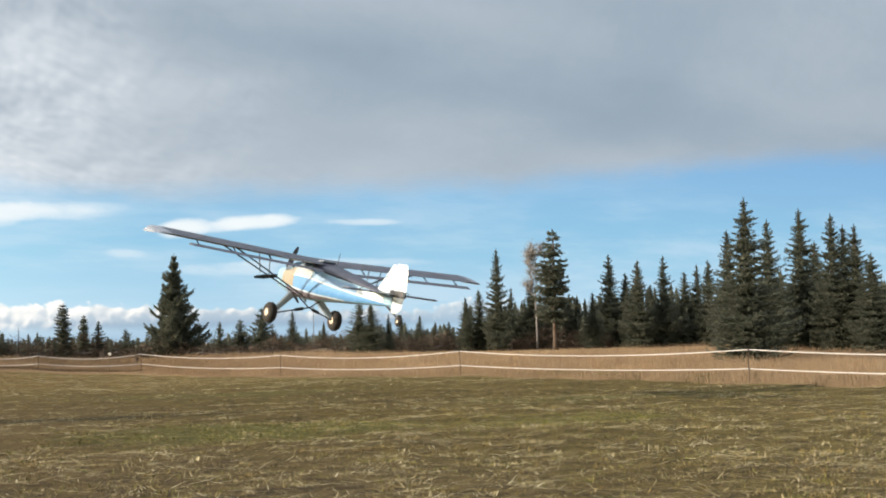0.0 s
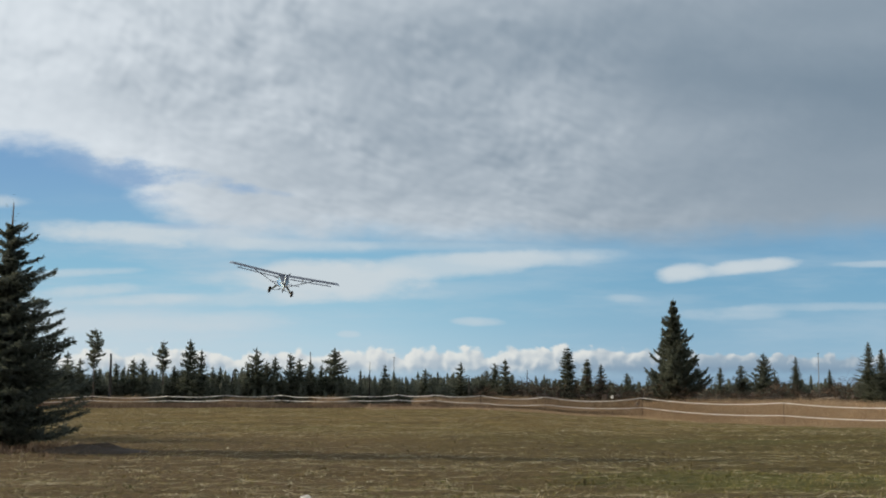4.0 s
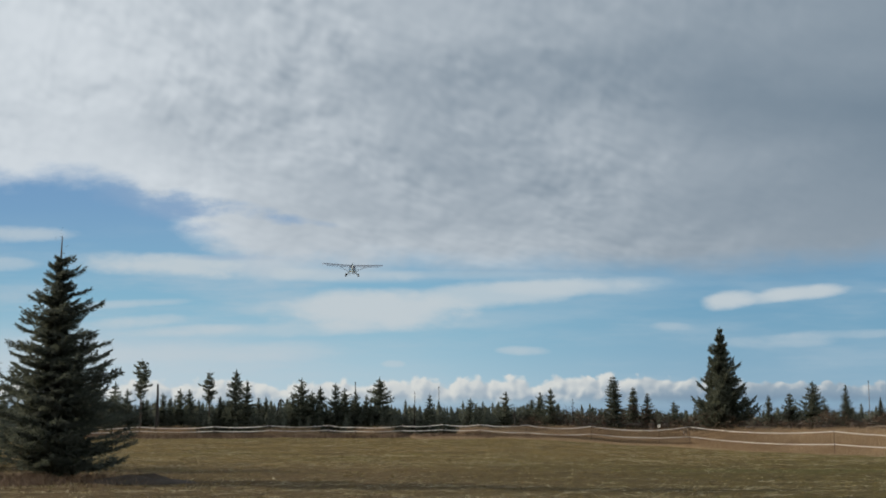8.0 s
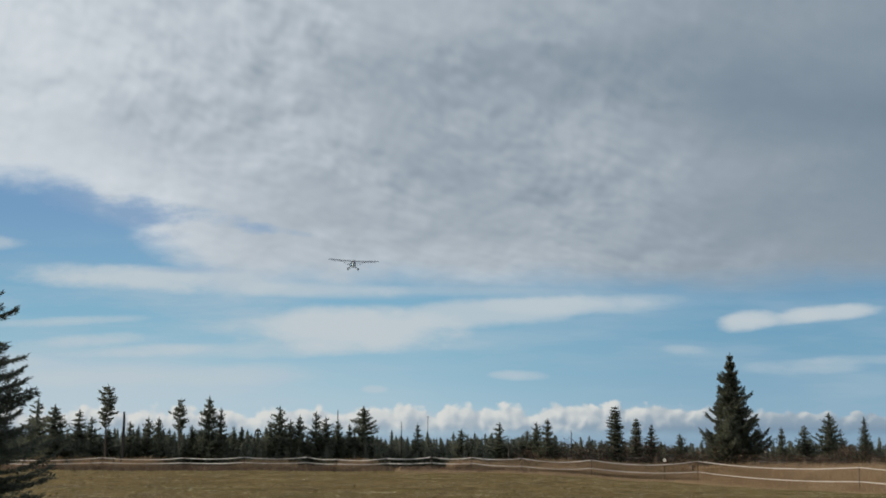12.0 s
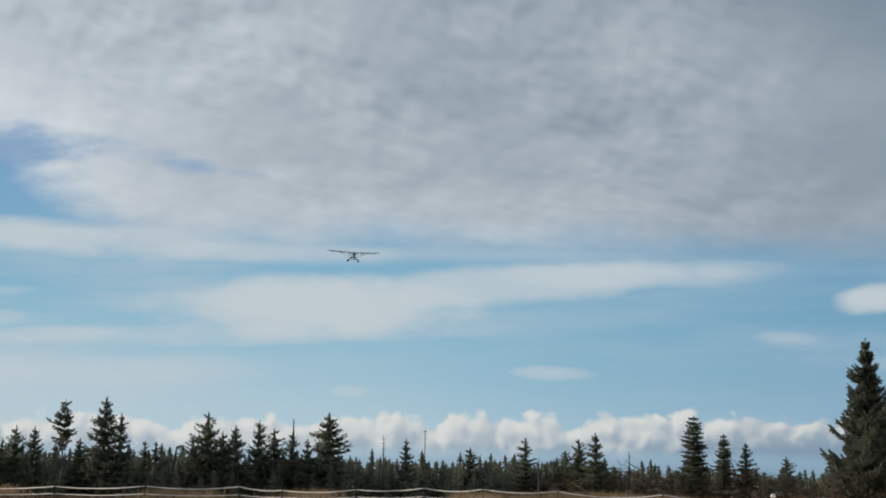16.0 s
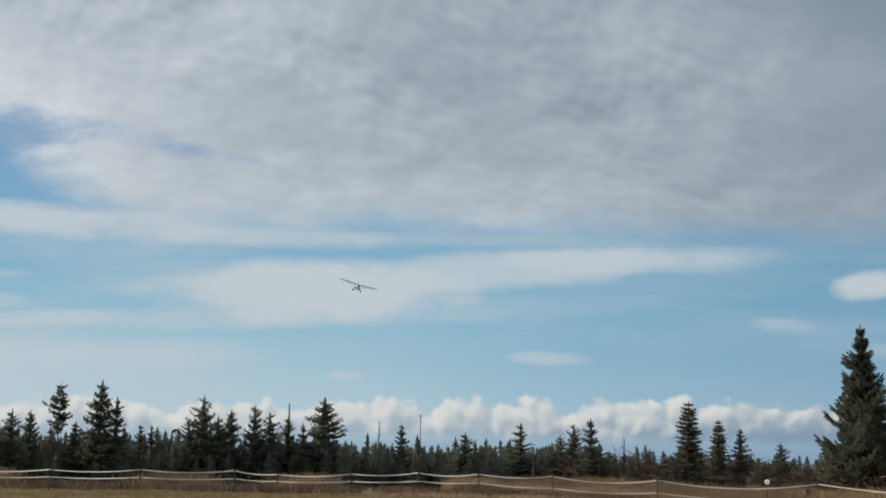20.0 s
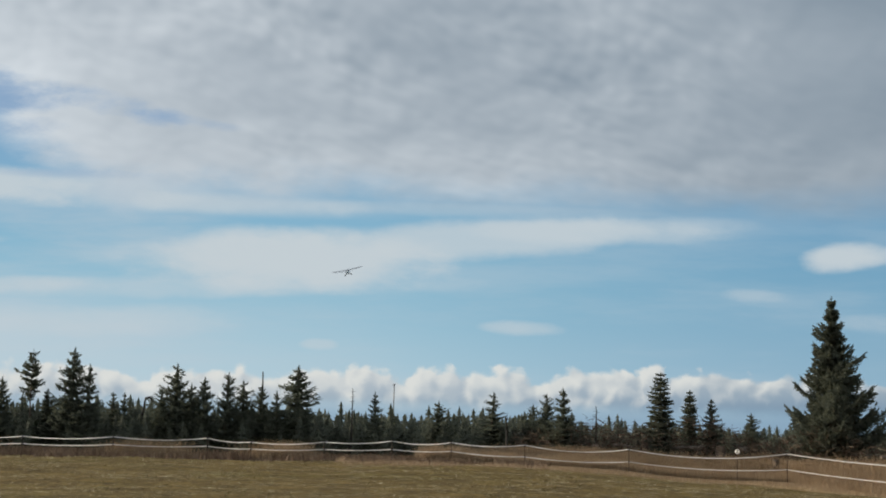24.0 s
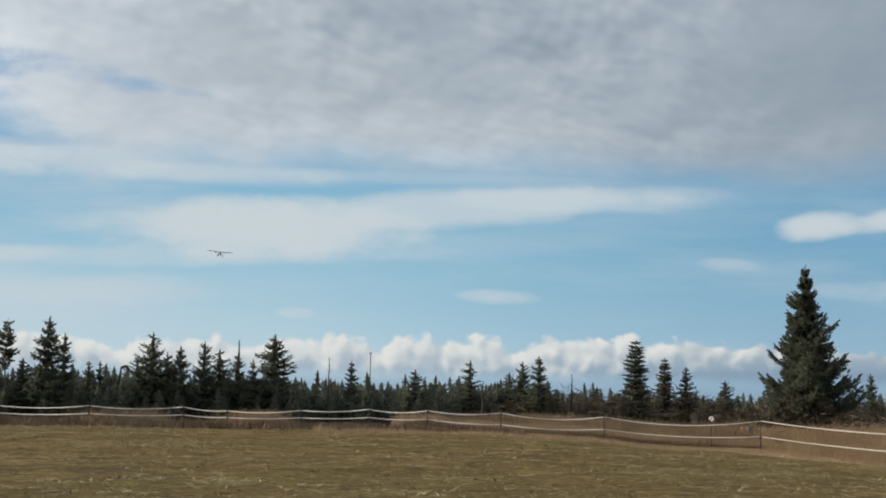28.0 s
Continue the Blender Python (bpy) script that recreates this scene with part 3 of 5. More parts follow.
def build_sky():
    b = SKY_B
    bm = bmesh.new()
    rows = []
    for z in (-0.03, 0.1, 0.2, 0.3, 0.45, 0.62):
        rows.append([bm.verts.new((x * b, 0, z * b)) for x in np.linspace(-0.75, 1.35, 15)])
    for a, c in zip(rows, rows[1:]):
        for i in range(14):
            bm.faces.new((a[i], a[i + 1], c[i + 1], c[i]))
    ob = part("backdrop", bm, M["sky"], None)
    ob.matrix_basis = pose(0, b, 1.7)
    return tagged(ob, "grey cloud deck over blue sky with cumulus on the horizon", "sky", kind="structure")


cloud_backdrop = build_sky()


# ---- trees ----
def sprays(points, dirs, length, width, rng):
    """Needle sprays: narrow leaf-shaped faces at points along dirs, turned at random."""
    n = len(points)
    d = dirs / np.linalg.norm(dirs, axis=1, keepdims=True)
    r = rng.normal(size=(n, 3))
    side = np.cross(d, r)
    side /= np.linalg.norm(side, axis=1, keepdims=True) + 1e-9
    L = (length * rng.uniform(0.6, 1.3, n))[:, None]
    W = (width * rng.uniform(0.6, 1.3, n))[:, None]
    v = np.stack([points, points + d * L * 0.4 + side * W, points + d * L, points + d * L * 0.4 - side * W], 1).reshape(-1, 3)
    f = np.arange(4 * n).reshape(n, 4)
    return v, f


def crown(seed, h, w, levels, per, along, size, z0=0.05, droop=0.15, lift=0.25, shape=0.7, ragged=0.3, gap=0.0, broad=0.2, lumps=0.15, lead=0.05, wide=0.74, oval=False, jit=0.008):
    """A spruce crown: whorls of boughs, each a main shoot with side shoots that carry needle sprays.
    z0: where the crown begins, lead: length of the bare leader, wide: how far down it is widest, all as parts of h."""
    rng = np.random.default_rng(seed)
    P, D, S = [], [], []
    lop = rng.uniform(0, 2 * math.pi)
    up = np.array([0.0, 0.0, 1.0])
    for k in range(levels):
        q = (k + rng.uniform(-0.25, 0.25)) / levels
        q = min(max(q, 0.0), 1.0)
        z = h * (z0 + (1 - z0 - 0.4 * lead) * q)
        t = 1 - z / h
        if oval:
            full = max(0.10, math.sin(math.pi * min(1.0, 0.10 + 0.86 * q)) ** 0.9)
        else:
            full = min(1.0, max(0.0, (t - lead) / (wide - lead))) ** shape * (1.0 - 0.2 * max(0.0, (t - wide) / (1 - wide)))
        nb = max(3, int(per * (0.45 + 0.55 * full) + 0.5))
        a0 = rng.uniform(0, 6.28)
        # short twigs on a long bare leader
        bare = lead > 0.1 and t < lead
        nb = 4 if bare else nb
        for i in range(nb):
            if gap and rng.random() < gap:
                continue
            a = a0 + 6.283 * (i + rng.uniform(-0.35, 0.35)) / nb
            lump = 1 + 0.10 * math.cos(a - lop) + lumps * noise.noise(Vector((1.4 * math.cos(a), 1.4 * math.sin(a), 5.5 * q + seed * 0.37)))
            L = 0.5 * w * full * rng.uniform(1 - ragged, 1 + 0.25 * ragged) * lump + 0.010 * h
            out = np.array([math.cos(a), math.sin(a), 0.0])
            lat = np.array([-math.sin(a), math.cos(a), 0.0])
            rise = lift * rng.uniform(0.8, 1.25) + 0.35 * max(0.0, q - 0.55)
            fall = droop * rng.uniform(0.7, 1.3) * (1 - 0.7 * q)
            m = max(6, int(along * (0.2 + 0.8 * L / (0.5 * w))))
            if bare:
                L, m = h * (0.010 + 0.030 * t / lead) * rng.uniform(0.6, 1.2), 5
            twigs = max(3, int(4 + 7 * L / (0.5 * w)))
            z1 = z + rng.uniform(-jit, jit) * h
            on = rng.random(m) < 0.34
            # along the main shoot
            s = rng.uniform(0.12, 1.0, m)
            zz = lambda e: L * (-fall * e + (rise + fall * 0.4) * e ** 2.2)
            slope = -fall + 2.2 * (rise + fall * 0.4) * s ** 1.2
            p = out * (L * s)[:, None] + up * (z1 + zz(s))[:, None]
            d = out + up * slope[:, None] + rng.normal(0, 0.35, (m, 3))
            # along the side shoots
            st = 0.15 + 0.8 * rng.integers(0, twigs, m) / twigs
            sg = rng.choice((-1.0, 1.0), m)
            reach = L * (0.50 * (1.08 - st)) * (0.55 + 0.45 * np.minimum(1, st / 0.4)) + 0.25 * size
            e = rng.uniform(0.0, 1.0, m) * reach
            dt = out * 0.72 + (lat * 0.70) * sg[:, None] + up * (0.12 + 0.3 * lift)
            pt = out * (L * st)[:, None] + up * (z1 + zz(st))[:, None] + dt * e[:, None]
            pt[:, 2] -= 0.20 * e * (1 - st)
            pick = on[:, None]
            P.append(np.where(pick, p, pt) + rng.normal(0, 0.010, (m, 3)) * L)
            D.append(np.where(pick, d, dt + rng.normal(0, 0.35, (m, 3))))
            S.append(size * (0.42 if bare else 0.5 + 0.5 * min(1.0, full + 0.2)) * np.ones(m))
    # leader with short whorls of shoots
    m = min(34 if lead > 0.1 else 70, max(10, along // 2))
    z = h * (1 - lead * 1.3 * rng.random(m) ** 1.2)
    ring = np.abs(np.sin((h - z) / (0.42 * lead * h + 1e-6) * math.pi)) < 0.5
    a = rng.uniform(0, 6.28, m)
    P.append(np.stack([0.002 * h * np.cos(a), 0.002 * h * np.sin(a), z - size * 0.35], 1))
    D.append(np.stack([np.cos(a) * np.where(ring, 1.0, 0.25), np.sin(a) * np.where(ring, 1.0, 0.25), np.where(ring, 0.5, 1.0)], 1))
    S.append(size * np.where(ring, 0.75, 0.5) * (0.4 + 0.6 * (h - z) / (1.3 * lead * h)))
    P, D, S = np.concatenate(P), np.concatenate(D), np.concatenate(S)
    # shaded inner boughs close the crown round the trunk
    k = len(P) // 3
    pick = rng.integers(0, len(P), k)
    Q = P[pick] * np.array([0.45, 0.45, 1.0]) - np.array([0, 0, 0.01 * h])
    E = D[pick] * np.array([1, 1, 0.3]) + np.array([0, 0, -0.35])
    P, D, S = np.concatenate([P, Q]), np.concatenate([D, E]), np.concatenate([S, S[pick] * 1.35])
    return sprays(P, D, S, S * broad, rng)


def skirts(h, w, rng, tiers=8, points=9, z0=0.04, shape=0.95, reach=1.0):
    """Tiers of jagged, drooping boughs, one above the other: the solid shade inside a spruce."""
    V, F = [], []
    for k in range(tiers):
        q = k / tiers
        zt = h * (z0 + (1 - z0) * min(1.0, q + 1.55 / tiers))
        zb = h * (z0 + (1 - z0) * q)
        r = 0.5 * w * (1 - q) ** shape * reach
        b = len(V)
        V.append((0, 0, zt))
        turn = rng.uniform(0, 6.28)
        for i in range(2 * points):
            a = turn + math.pi * i / points
            rr = r * (rng.uniform(0.85, 1.12) if i % 2 == 0 else rng.uniform(0.42, 0.62))
            V.append((rr * math.cos(a), rr * math.sin(a), zb + (0.0 if i % 2 == 0 else 0.28 * (zt - zb)) + rng.normal(0, 0.02) * h / tiers))
        for i in range(2 * points):
            F.append((b, b + 1 + i, b + 1 + (i + 1) % (2 * points)))
    return np.array(V), F


def join(sets):
    V, F, off = [], [], 0
    for v, f in sets:
        V.append(v)
        F += [tuple(int(i) + off for i in q) for q in (f.tolist() if isinstance(f, np.ndarray) else f)]
        off += len(v)
    return np.concatenate(V), F


def trunk_mesh(name, h, r, top=0.012, bend=0.01, seed=0, material="bark", sides=7):
    rng = np.random.default_rng(seed)
    pts, rad = [], []
    for q in np.linspace(0, 1, 9):
        pts.append((rng.normal(0, bend) * h * q, rng.normal(0, bend) * h * q, h * q - 0.08))
        rad.append(r * (1 - q) ** 0.9 + top * 0.5 + (0.35 * r if q == 0 else 0))
    bm = tube(pts, rad, sides)
    bmesh.ops.recalc_face_normals(bm, faces=bm.faces)
    me = bpy.data.meshes.new(name)
    bm.to_mesh(me)
    bm.free()
    me.materials.append(M[material])
    me.shade_smooth()
    return me


BASE_H = 4.0
KINDS = {}
INNER = {"ragged": 0.46, "bushy": 0.55, "tuft": 0.12, "tall_tuft": 0.3}   # how far the solid shade reaches


def kind(key, count, **k):
    """Crowns and trunks that the trees of one kind share."""
    made = []
    for i in range(count):
        v, f = join([crown(100 * len(KINDS) + i + 3, BASE_H, **k), skirts(BASE_H, k["w"], np.random.default_rng(i), 11, 8, k["z0"], 0.95, INNER.get(key, 0.55))])
        made.append((trunk_mesh(key + "_trunk", BASE_H * 0.97, 0.055, seed=i), to_mesh(key + "_crown", v, f, M["needle"])))
    KINDS[key] = made


kind("spruce", 6, jit=0.02, w=1.35, levels=15, per=8, along=64, size=0.13, z0=0.04, droop=0.22, lift=0.34, shape=0.8, ragged=0.45, gap=0.06)
kind("column", 2, w=0.85, levels=22, per=8, along=46, size=0.13, z0=0.05, droop=0.5, lift=0.12, shape=0.42, ragged=0.4, wide=0.6, lead=0.03, lumps=0.4)
kind("bushy", 4, jit=0.03, w=1.7, levels=13, per=9, along=74, size=0.135, z0=0.03, droop=0.12, lift=0.5, shape=0.66, ragged=0.55, gap=0.1, lumps=0.35)
kind("ragged", 4, jit=0.03, w=1.35, levels=13, per=6, along=70, size=0.135, z0=0.06, droop=0.16, lift=0.42, shape=0.75, ragged=0.6, gap=0.16, lumps=0.45)
kind("tuft", 3, w=0.95, levels=13, per=6, along=56, size=0.13, z0=0.50, droop=0.5, lift=0.3, ragged=0.65, gap=0.22, lumps=0.6, oval=True)
kind("tall", 4, jit=0.014, w=1.35, levels=27, per=10, along=100, size=0.075, z0=0.03, droop=0.3, lift=0.34, shape=0.80, ragged=0.4, gap=0.06, lumps=0.4, wide=0.8)
kind("tall_tuft", 1, w=0.95, levels=20, per=7, along=52, size=0.13, z0=0.26, droop=0.5, lift=0.16, shape=0.45, ragged=0.5, gap=0.12, wide=0.55, lead=0.03, lumps=0.4)
BASE_W = {"spruce": 1.35, "column": 0.85, "bushy": 1.7, "ragged": 1.35, "tuft": 0.95, "tall_tuft": 0.95, "tall": 1.35}
tree_count = [0]


def tree(key, x, y, h, w, label, turn=None):
    tree_count[0] += 1
    trunk, foliage = KINDS[key][tree_count[0] % len(KINDS[key])]
    t = thing("spruce_tree", label, "tree", group="spruces along the clearing")
    a = (tree_count[0] * 137.5) % 360 if turn is None else turn
    s = w / BASE_W[key]
    t.matrix_basis = pose(x, y, gz(x, y) - 0.03, 0, 0, a) @ Matrix.Diagonal((s, s, h / BASE_H, 1))
    part("trunk", trunk, None, t)
    part("crown", foliage, None, t)
    return t


def spruce(x, y, h, w):
    pick = noise.cell(Vector((x * 7.3, y * 5.1, h * 9.7)))
    size = "small young" if h < 2.9 else ("tall" if h > 5 else "slender")
    if h > 4.6 or x > 26:
        return tree("tall", x, y, h * 1.03, w * 1.12, size + " dense dark green spruce beyond the dry grass")
    if pick < (0.34 if x < 0 else 0.16) and h < 5.5:
        return tree("bushy", x, y, h * 1.03, w * 1.7, size.replace("slender", "medium") + " bushy spruce with uneven boughs")
    if pick < (0.55 if x < 20 else 0.3):
        return tree("ragged", x, y, h * 1.03, w * 1.5, size + " ragged spruce with open boughs")
    return tree("spruce", x, y, h * 1.03, w * 1.36, size + " dark green spruce at the edge of the clearing")


def column_spruce(x, y, h, w):
    return tree("column", x, y, h * 1.02, w * 1.15, "narrow columnar dark spruce with drooping boughs")


def tuft_tree(x, y, h, w, bare):
    key = "tall_tuft" if bare > 0.6 else "tuft"
    return tree(key, x, y, h * 1.02, w * 1.12, "thin spruce with a bare lower trunk and tufted crown")


def dead_limbs(h, count, seed, length, r):
    rng = np.random.default_rng(seed)
    bm = bmesh.new()
    for i in range(count):
        z = h * rng.uniform(0.3, 0.97)
        a = rng.uniform(0, 6.28)
        L = length * rng.uniform(0.3, 1.0) * (1.15 - z / h)
        tube([(0, 0, z), (L * 0.5 * math.cos(a), L * 0.5 * math.sin(a), z + 0.05 * L), (L * math.cos(a), L * math.sin(a), z + rng.uniform(-0.2, 0.3) * L)], [r, r * 0.7, r * 0.3], 4, bm=bm)
    return bm


def snag(x, y, h, w):
    t = thing("standing_snag", "grey branchless dead trunk standing among spruces", "dead tree", pose(x, y, gz(x, y)))
    part("trunk", trunk_mesh("snag_trunk", h, w * 0.5, w * 0.6, 0.004, int(h * 10), "snag_wood"), None, t)
    tagged(part("stub_cluster", dead_limbs(h, 5, int(h * 7), 0.3, 0.012), M["snag_wood"], t), kind="stuff")
    return t


def leaning_snag(x, y, h, w):
    t = snag(x, y, h, w)
    t.matrix_basis = pose(x - 0.25, y, gz(x, y), 0, 9, 0)
    tagged(t, "leaning broken grey dead trunk among spruces")
    part("broken_top", tube([(0, 0, h - 0.12), (0.16, 0, h - 0.02), (0.34, 0, h - 0.16)], [0.07, 0.06, 0.02], 6), M["snag_wood"], t)


def dead_tree(x, y, h, w):
    t = thing("dead_tree", "thin dead spruce with bare twigs", "dead tree", pose(x, y, gz(x, y)))
    part("trunk", trunk_mesh("dead_trunk", h, 0.045, 0.02, 0.005, int(h * 10), "snag_wood"), None, t)
    tagged(part("twig_crown", dead_limbs(h, 34, int(h * 9 + x), max(w, 0.25), 0.008), M["snag_wood"], t), kind="stuff")


def mast(x, y, h, w):
    t = thing("utility_mast", "thin grey utility mast beyond the young trees", "mast", pose(x, y, gz(x, y)))
    part("pole", tube([(0, 0, -0.1), (0, 0, h * 0.5), (0, 0, h)], [0.03, 0.026, 0.02], 8), M["mast"], t)
    part("cap", box(0.12, 0.07, 0.05, pose(0, 0, h), 0.012), M["mast"], t)


def birch(x, y, h, w):
    """A leafless birch: a forked stem and fine twigs."""
    rng = np.random.default_rng(5)
    t = thing("birch_tree", "tall leafless grey birch with fine twigs", "tree", pose(x, y, gz(x, y)))
    part("trunk", trunk_mesh("birch_trunk", h * 0.96, 0.065, 0.012, 0.008, 3, "birch"), None, t)
    limbs, twigs = bmesh.new(), bmesh.new()
    for i in range(26):
        z = h * rng.uniform(0.42, 0.9)
        a, L = rng.uniform(0, 6.28), 0.62 * w * rng.uniform(0.6, 1.1) * (1.35 - z / h)
        tip = Vector((L * math.cos(a), L * math.sin(a), z + L * rng.uniform(1.1, 1.8)))
        mid = Vector((tip.x * 0.6, tip.y * 0.6, z + (tip.z - z) * 0.42))
        tube([(0, 0, z), mid, tip], [0.022, 0.014, 0.006], 4, bm=limbs)
        for k in range(60):
            b = mid.lerp(tip, rng.uniform(0.0, 1.0))
            e = b + Vector(rng.normal(0, 1, 3).tolist()).normalized() * rng.uniform(0.2, 0.55) + Vector((0, 0, 0.15))
            tube([b, e], [0.010, 0.005], 3, bm=twigs)
    tagged(part("limb_crown", limbs, M["birch"], t), kind="stuff")
    tagged(part("twig_crown", twigs, M["birch"], t, "fine bare twigs"), kind="stuff")


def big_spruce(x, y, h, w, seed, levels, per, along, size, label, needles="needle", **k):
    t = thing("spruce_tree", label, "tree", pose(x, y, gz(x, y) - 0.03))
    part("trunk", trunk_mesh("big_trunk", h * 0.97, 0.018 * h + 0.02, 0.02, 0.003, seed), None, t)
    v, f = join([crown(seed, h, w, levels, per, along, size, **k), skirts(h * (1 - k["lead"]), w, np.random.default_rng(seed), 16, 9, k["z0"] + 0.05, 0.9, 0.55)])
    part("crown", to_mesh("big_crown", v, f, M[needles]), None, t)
    return t


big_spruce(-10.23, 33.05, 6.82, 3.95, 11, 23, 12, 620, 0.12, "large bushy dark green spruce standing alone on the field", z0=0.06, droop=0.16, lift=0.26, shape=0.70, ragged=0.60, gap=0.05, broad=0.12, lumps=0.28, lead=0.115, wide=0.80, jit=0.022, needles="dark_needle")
big_spruce(17.57, 79.0, 6.75, 3.75, 23, 20, 12, 560, 0.18, "large lone spruce beyond the barrier tape", z0=0.04, droop=0.06, lift=0.50, shape=1.0, ragged=0.46, gap=0.06, broad=0.15, lumps=0.5, lead=0.04, wide=0.88, jit=0.014)
tuft_tree(-19.15, 79.50, 4.84, 0.94, 0.45)
snag(-18.11, 79.50, 3.32, 0.18)
tuft_tree(-15.10, 81.00, 4.08, 0.74, 0.35)
spruce(-13.39, 81.00, 4.16, 1.25)
spruce(-12.59, 80.50, 3.48, 1.10)
spruce(-9.20, 81.50, 3.61, 1.33)
spruce(-8.47, 81.00, 2.81, 0.96)
spruce(-7.93, 81.00, 3.07, 0.96)
leaning_snag(-10.99, 83.40, 2.32, 0.11)
spruce(-6.95, 81.00, 3.29, 0.96)
spruce(-6.40, 81.50, 2.97, 1.11)
snag(-5.81, 83.00, 3.53, 0.08)
spruce(-5.70, 82.00, 2.88, 0.75)
spruce(-4.15, 81.80, 3.65, 1.71)
spruce(-4.93, 81.00, 2.58, 0.88)
dead_tree(-1.86, 82.00, 2.86, 0.52)
spruce(-0.85, 81.00, 2.62, 0.81)
mast(-0.29, 88.00, 3.16, 0.08)
spruce(-20.38, 80.90, 2.90, 1.25)
spruce(-19.25, 80.40, 2.26, 1.10)
spruce(-18.24, 81.60, 2.66, 0.82)
spruce(-17.50, 80.60, 2.45, 0.73)
spruce(-16.84, 80.30, 2.92, 0.95)
spruce(-16.52, 81.60, 2.93, 0.89)
spruce(-16.32, 83.70, 2.30, 0.84)
spruce(-12.24, 83.20, 2.43, 0.91)
spruce(-11.74, 83.10, 2.43, 0.83)
spruce(-14.37, 80.90, 2.46, 1.10)
spruce(-14.02, 82.10, 2.29, 0.97)
spruce(-9.71, 81.10, 2.59, 0.96)
spruce(1.80, 82.00, 2.20, 0.89)
spruce(4.17, 82.97, 2.51, 1.21)
spruce(5.92, 83.48, 1.96, 0.83)
spruce(6.41, 82.46, 2.40, 0.82)
spruce(7.00, 81.44, 2.62, 1.11)
dead_tree(4.59, 80.42, 1.78, 0.11)
dead_tree(8.59, 83.00, 1.99, 0.60)
column_spruce(11.09, 81.44, 3.43, 0.89)
column_spruce(12.52, 82.46, 2.78, 0.67)
spruce(13.44, 82.46, 2.43, 0.98)
spruce(15.28, 83.00, 1.93, 0.75)
spruce(21.29, 82.00, 2.40, 0.60)
spruce(22.70, 82.00, 2.51, 0.97)
spruce(23.92, 81.00, 3.21, 1.33)
spruce(25.25, 83.00, 2.17, 0.68)
spruce(26.36, 82.00, 2.98, 1.19)
mast(28.57, 84.00, 3.22, 0.11)
spruce(28.62, 82.00, 2.14, 0.89)
spruce(27.43, 71.95, 3.58, 1.61)
spruce(27.95, 71.32, 3.18, 1.74)
spruce(29.22, 71.57, 2.41, 0.84)
spruce(31.61, 75.23, 2.36, 1.26)
spruce(32.49, 74.20, 2.34, 0.88)
spruce(33.31, 73.61, 1.90, 1.10)
spruce(34.11, 73.25, 1.90, 1.10)
spruce(33.54, 69.54, 3.31, 1.26)
spruce(34.61, 69.79, 3.78, 1.77)
spruce(37.29, 70.55, 3.96, 1.31)
spruce(38.73, 70.46, 4.46, 2.41)
spruce(41.18, 69.87, 3.54, 1.62)
spruce(41.71, 69.79, 3.33, 1.48)
spruce(40.06, 65.17, 3.41, 1.53)
spruce(42.59, 67.25, 5.85, 2.32)
spruce(43.67, 67.03, 4.68, 2.18)
spruce(34.76, 67.59, 6.18, 1.80)
tuft_tree(37.31, 65.06, 7.21, 1.91, 0.72)
birch(37.84, 68.21, 6.89, 1.63)
spruce(42.22, 60.77, 5.29, 2.02)
spruce(40.44, 60.77, 5.05, 2.12)
spruce(42.15, 62.04, 3.69, 2.05)
spruce(44.38, 61.70, 4.44, 2.07)
spruce(44.98, 61.26, 4.82, 1.73)
spruce(44.32, 59.26, 4.95, 2.02)
spruce(41.55, 53.83, 6.21, 2.47)
spruce(38.09, 46.36, 6.18, 2.29)
spruce(40.52, 46.93, 6.76, 2.82)
spruce(43.67, 49.49, 5.34, 2.40)
spruce(40.26, 44.49, 6.35, 2.45)
spruce(42.68, 46.34, 5.95, 2.29)
spruce(41.01, 43.80, 5.85, 2.45)
spruce(40.12, 41.88, 4.48, 2.37)
spruce(42.38, 42.47, 4.76, 2.45)
spruce(43.23, 41.61, 5.24, 2.73)
spruce(32.34, 40.72, 6.62, 3.07)
# more spruces beside and behind the large one on the field
spruce(-15.6, 41.0, 4.2, 2.6)
spruce(-19.0, 46.0, 4.6, 2.4)
spruce(-24.5, 60.0, 5.0, 2.2)
spruce(-22.5, 80.5, 3.6, 1.6)
spruce(-21.6, 82.5, 3.4, 1.4)
spruce(-24.0, 82.0, 4.0, 1.8)


